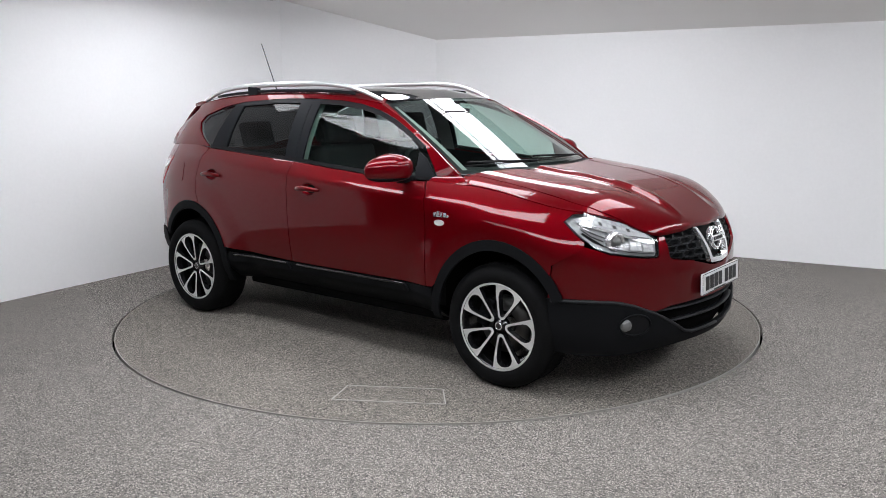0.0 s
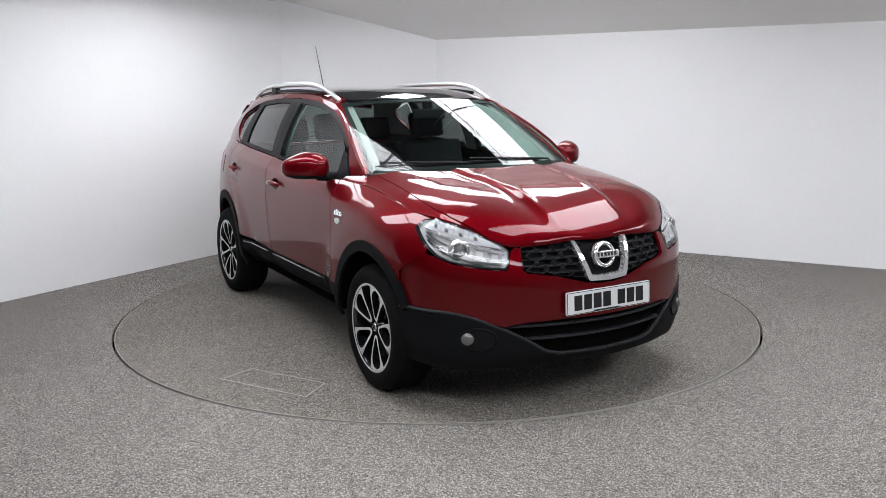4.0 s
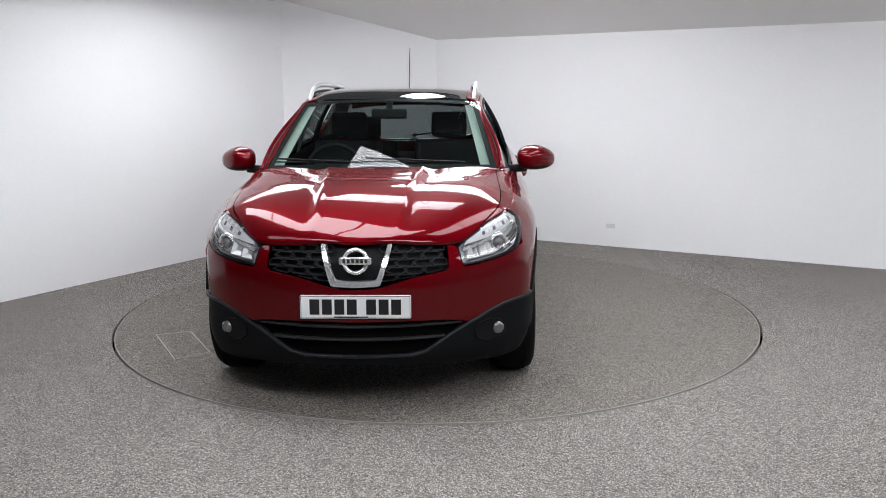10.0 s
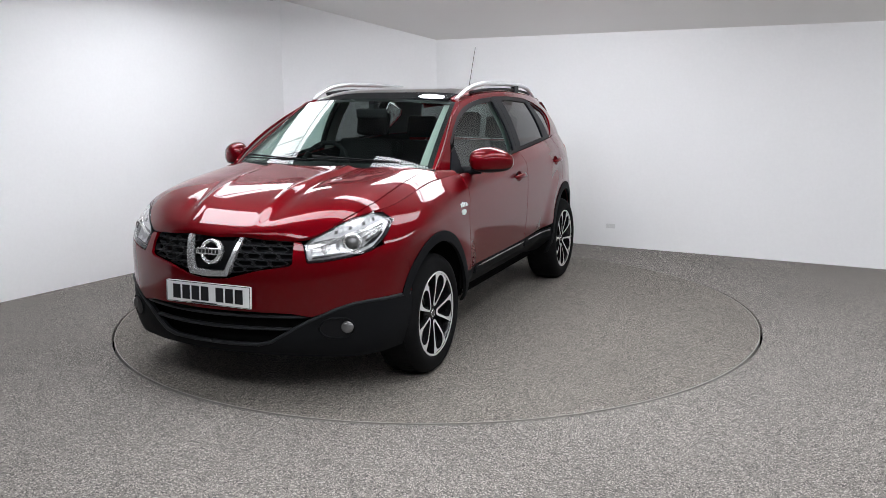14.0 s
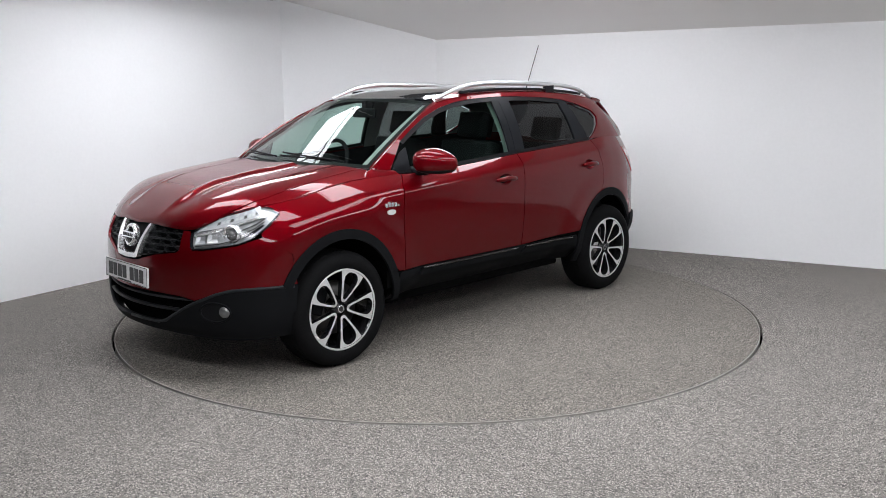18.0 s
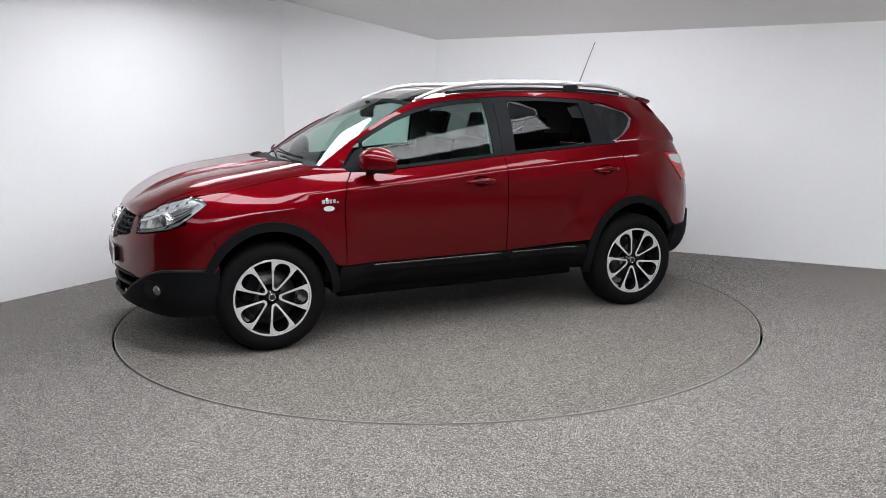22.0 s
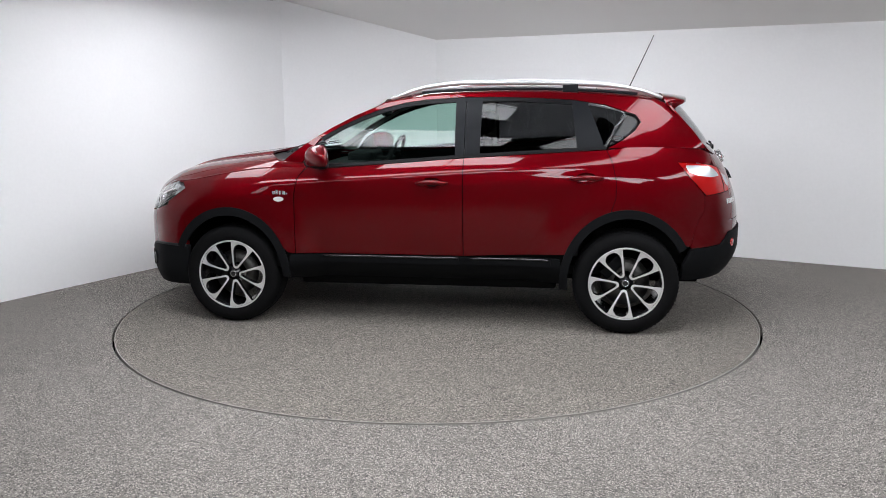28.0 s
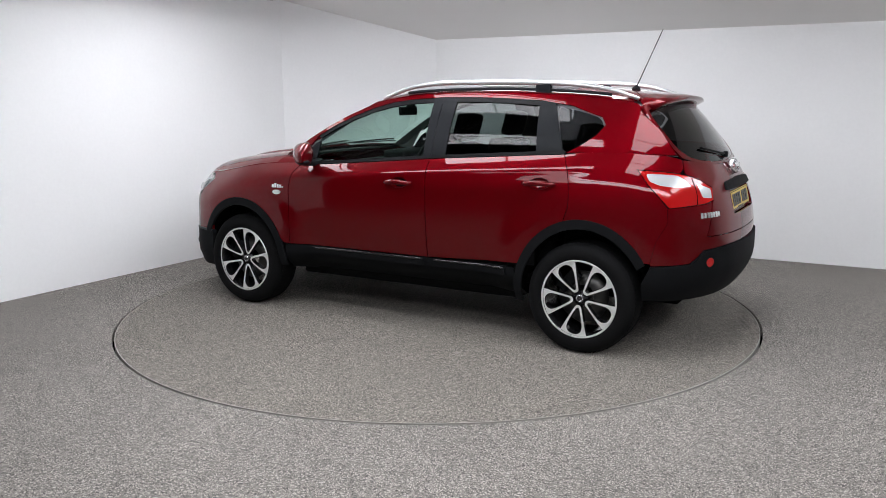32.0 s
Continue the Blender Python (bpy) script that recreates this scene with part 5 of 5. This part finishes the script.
def wheel_parts():
    """One wheel about the origin, its outer face towards -y."""
    hub = empty("wheel")
    part("tyre", lathe([(0.226, 0.012), (0.232, -0.006), (0.252, -0.018), (0.285, -0.020), (0.312, -0.008), (0.328, 0.014), (0.3345, 0.045), (0.3345, 0.165), (0.328, 0.196), (0.30, 0.222), (0.25, 0.222), (0.228, 0.20)], 72), RUBBER, hub, "black rubber tyre")
    bm = bmesh.new()
    for k in range(72):
        a = 2 * math.pi * k / 72
        for y0, y1, tw in ((0.03, 0.075, 0.02), (0.135, 0.18, -0.02)):
            box(bm, -0.007, 0.007, y0, y1, 0.3325, 0.3362, m=Matrix.Rotation(a, 4, "Y"))
    tagged(part("tread", bm, RUBBER, hub, soft=False), kind="stuff")
    part("rim_barrel", lathe([(0.232, -0.004), (0.238, 0.002), (0.236, -0.008), (0.226, -0.008), (0.220, 0.006), (0.215, 0.06), (0.205, 0.19)], 64), RIM_BLACK, hub, "gloss black wheel barrel")
    part("rim_lip", lathe([(0.225, -0.0085), (0.233, -0.0115), (0.238, -0.008), (0.236, 0.004)], 64), ALLOY, hub, "machined rim lip")
    outer = [(0.0, 0.2325)] + [(0.2325 * math.sin(radians(q)), 0.2325 * math.cos(radians(q))) for q in (6, 12, 17, 21.5)] + [(0.062, 0.157), (0.0395, 0.101), (0.0195, 0.052), (0.012, 0.044), (0.0, 0.041)]
    hole = [(0.0, 0.217), (0.013, 0.2165), (0.028, 0.212), (0.040, 0.201), (0.0485, 0.184), (0.0465, 0.157), (0.030, 0.110), (0.0120, 0.066), (0.007, 0.059), (0.0, 0.057)]
    outer = outer + [(-x, z) for x, z in outer[-2:0:-1]]
    hole = hole + [(-x, z) for x, z in hole[-2:0:-1]]

    def dish(z, deep):
        return -0.005 + 0.026 * max(0.0, 1 - z / 0.17) ** 1.3 + deep

    for k in range(5):
        bm = bmesh.new()
        n = len(outer)
        o0 = [bm.verts.new((x, dish(z, 0), z)) for x, z in outer]
        h0 = [bm.verts.new((x, dish(z, 0), z)) for x, z in hole]
        o1 = [bm.verts.new((x * 0.97, dish(z, 0.035), z)) for x, z in outer]
        h1 = [bm.verts.new((x * 0.92, dish(z, 0.035), z)) for x, z in hole]
        for i in range(n):
            j = (i + 1) % n
            bm.faces.new((o0[i], o0[j], h0[j], h0[i]))
        for i in range(n):
            j = (i + 1) % n
            bm.faces.new((o0[j], o0[i], o1[i], o1[j]))
            bm.faces.new((h0[i], h0[j], h1[j], h1[i]))
        bmesh.ops.recalc_face_normals(bm, faces=bm.faces)
        bmesh.ops.transform(bm, matrix=Matrix.Rotation(radians(72 * k), 4, "Y"), verts=bm.verts)
        sp = part("double_spoke", bm, ALLOY, hub, "machined silver petal-shaped double spoke", soft=False)
        sp.data.materials.append(RIM_BLACK)
        for p in sp.data.polygons[n:]:
            p.material_index = 1
    part("hub_cap", lathe([(0.0008, 0.012), (0.020, 0.0125), (0.027, 0.016), (0.030, 0.024), (0.044, 0.030), (0.050, 0.05)], 32), RIM_BLACK, hub, "black centre cap")
    part("cap_ring", lathe([(0.0165, 0.0115), (0.0185, 0.0095), (0.0215, 0.0115), (0.0215, 0.015)], 28), CHROME, hub)
    for k in range(5):
        a = radians(72 * k + 18)
        bm = bmesh.new()
        bmesh.ops.create_cone(bm, cap_ends=True, segments=8, radius1=0.009, radius2=0.009, depth=0.02, matrix=Matrix.Translation((0.057 * math.cos(a), 0.032, 0.057 * math.sin(a))) @ pose(0, 0, 0, 90, 0, 0))
        part("wheel_nut", bm, STEEL, hub, soft=False)
    part("brake_disc", lathe([(0.07, 0.075), (0.155, 0.075), (0.155, 0.095), (0.07, 0.095)], 48), STEEL, hub)
    bm = box(bmesh.new(), -0.165, -0.09, 0.05, 0.12, -0.07, 0.09, 0.012)
    part("brake_caliper", bm, PLASTIC, hub)
    return hub


first = wheel_parts()
first.parent = car
first.matrix_basis = pose(FA, -0.862, HUB, 0, 20, 0)
for x, side, turn in ((RA, -1, -17), (FA, 1, 22), (RA, 1, 44)):
    m = pose(x, side * 0.862, HUB, 0, turn, 0) if side < 0 else pose(x, side * 0.862, HUB, 0, 0, 180) @ pose(0, 0, 0, 0, turn, 0)
    w = copy_thing(first, m)
    w.parent = car

# cabin: seats, dashboard, steering wheel, mirror, linings
def seat(x, y, w, back_h, m=None):
    ob = new("seat")
    ob.parent = car
    tagged(ob, label="dark fabric seat with a headrest")
    part("cushion", box(bmesh.new(), x - 0.05, x + 0.45, y - w / 2, y + w / 2, 0.48, 0.66, 0.05), SEAT, ob)
    tilt = pose(x, y, 0.62, 0, -16, 0)
    part("backrest", box(bmesh.new(), -0.07, 0.06, -w / 2, w / 2, 0.0, back_h, 0.05, tilt), SEAT, ob)
    part("headrest", box(bmesh.new(), -0.045, 0.045, -0.13, 0.13, back_h + 0.03, back_h + 0.21, 0.045, tilt), SEAT, ob)


for y in (0.37, -0.37):
    seat(-0.10, y, 0.50, 0.60)
for y in (0.36, -0.36):
    seat(-0.98, y, 0.56, 0.54)
bm = bmesh.new()
box(bm, 0.52, 0.95, -0.66, 0.66, 0.72, 1.03, 0.07)
box(bm, 0.58, 0.78, -0.58, -0.18, 1.0, 1.095, 0.04)
box(bm, 0.47, 0.60, -0.41, -0.33, 0.98, 1.05, 0.02)
part("dashboard", bm, CABIN, car, "dark dashboard")
bm = box(bmesh.new(), -0.2, 0.5, -0.11, 0.11, 0.42, 0.72, 0.03)
part("centre_console", bm, CABIN, car)
wheel_c = pose(0.445, -0.37, 1.035, 0, -24, 0)
ringp = [wheel_c @ Vector((0, 0.185 * math.cos(a), 0.185 * math.sin(a))) for a in [2 * math.pi * i / 32 for i in range(32)]]
sw = new("steering_wheel")
sw.parent = car
part("steering_rim", tube(ringp, 0.015, 8, closed=True), CABIN, sw)
bm = box(bmesh.new(), -0.02, 0.03, -0.17, 0.17, -0.03, 0.03, 0.01, wheel_c)
box(bm, -0.02, 0.05, -0.07, 0.07, -0.08, 0.07, 0.02, wheel_c)
part("steering_hub", bm, CABIN, sw)
bm = box(bmesh.new(), 0.40, 0.43, -0.115, 0.115, 1.375, 1.44, 0.018)
part("interior_mirror", bm, CABIN, car, "dark interior mirror")
bm = box(bmesh.new(), 0.36, 0.42, -0.02, 0.02, 1.43, 1.49, 0.008)
part("mirror_stem", bm, CABIN, car)
xs = np.linspace(0.28, -1.55, 14)
panel("headlining", [(x, 0.5) for x in xs] + [(x, -0.5) for x in xs[::-1]], lambda x, y, o=0.0: roof(x, y, o - 0.03), LININGS, car, "pale headlining", lip=0.0, step=0.15)
bm = bmesh.new()
box(bm, -1.65, 0.95, -0.72, 0.72, 0.36, 0.42, 0.02)
part("cabin_floor", bm, CABIN, car)
bm = bmesh.new()
box(bm, -1.75, -1.10, -0.62, 0.62, 0.42, 1.02, 0.04)
part("luggage_cover", bm, CABIN, car, "dark luggage cover")
for side in (1, -1):
    panel("pillar_lining", [(0.728 - 0.145 * t, t) for t in np.linspace(0.05, 0.97, 9)] + [(0.60 - 0.11 * t, t) for t in np.linspace(0.97, 0.05, 9)], lambda y, t, o=0.0: screen(y, t, o - 0.02), LININGS, car, "pale pillar lining", side=side, step=0.08, lip=0.0)
    panel("pillar_lining", [(-0.20, 1.13), (-0.34, 1.14), (-0.34, 1.49), (-0.19, 1.49)], lambda x, z, o=0.0: upper(x, z, o - 0.05), LININGS, car, "pale pillar lining", side=side, step=0.08, lip=0.0)
    panel("quarter_lining", [(-0.98, 0.86), (-0.98, 1.165), (-1.2, 1.175), (-1.45, 1.180), (-1.66, 1.170), (-1.66, 0.86)], lambda x, z, o=0.0: low_x(x, z, o - 0.035), CABIN, car, "dark quarter lining", side=side, step=0.1, lip=0.0)
    panel("door_lining", [(0.80, 0.50), (0.80, 1.05), (0.2, 1.075), (-0.3, 1.12), (-1.0, 1.16), (-1.0, 0.5)], lambda x, z, o=0.0: low_x(x, z, o - 0.06), CABIN, car, "dark door lining", side=side, step=0.12, lip=0.0)


def motions():
    """The turntable and the car on it turn together, evenly."""
    rows = [t * 1.0 for t in range(0, 33)]
    walk(turntable, [(t, pose(0, 0, 0, 0, 0, heading(t))) for t in rows])
    walk(car, [(t, pose(0, 0, 0, 0, 0, heading(t)) @ pose(0, CAR_SIDE, 0)) for t in rows])


motions()
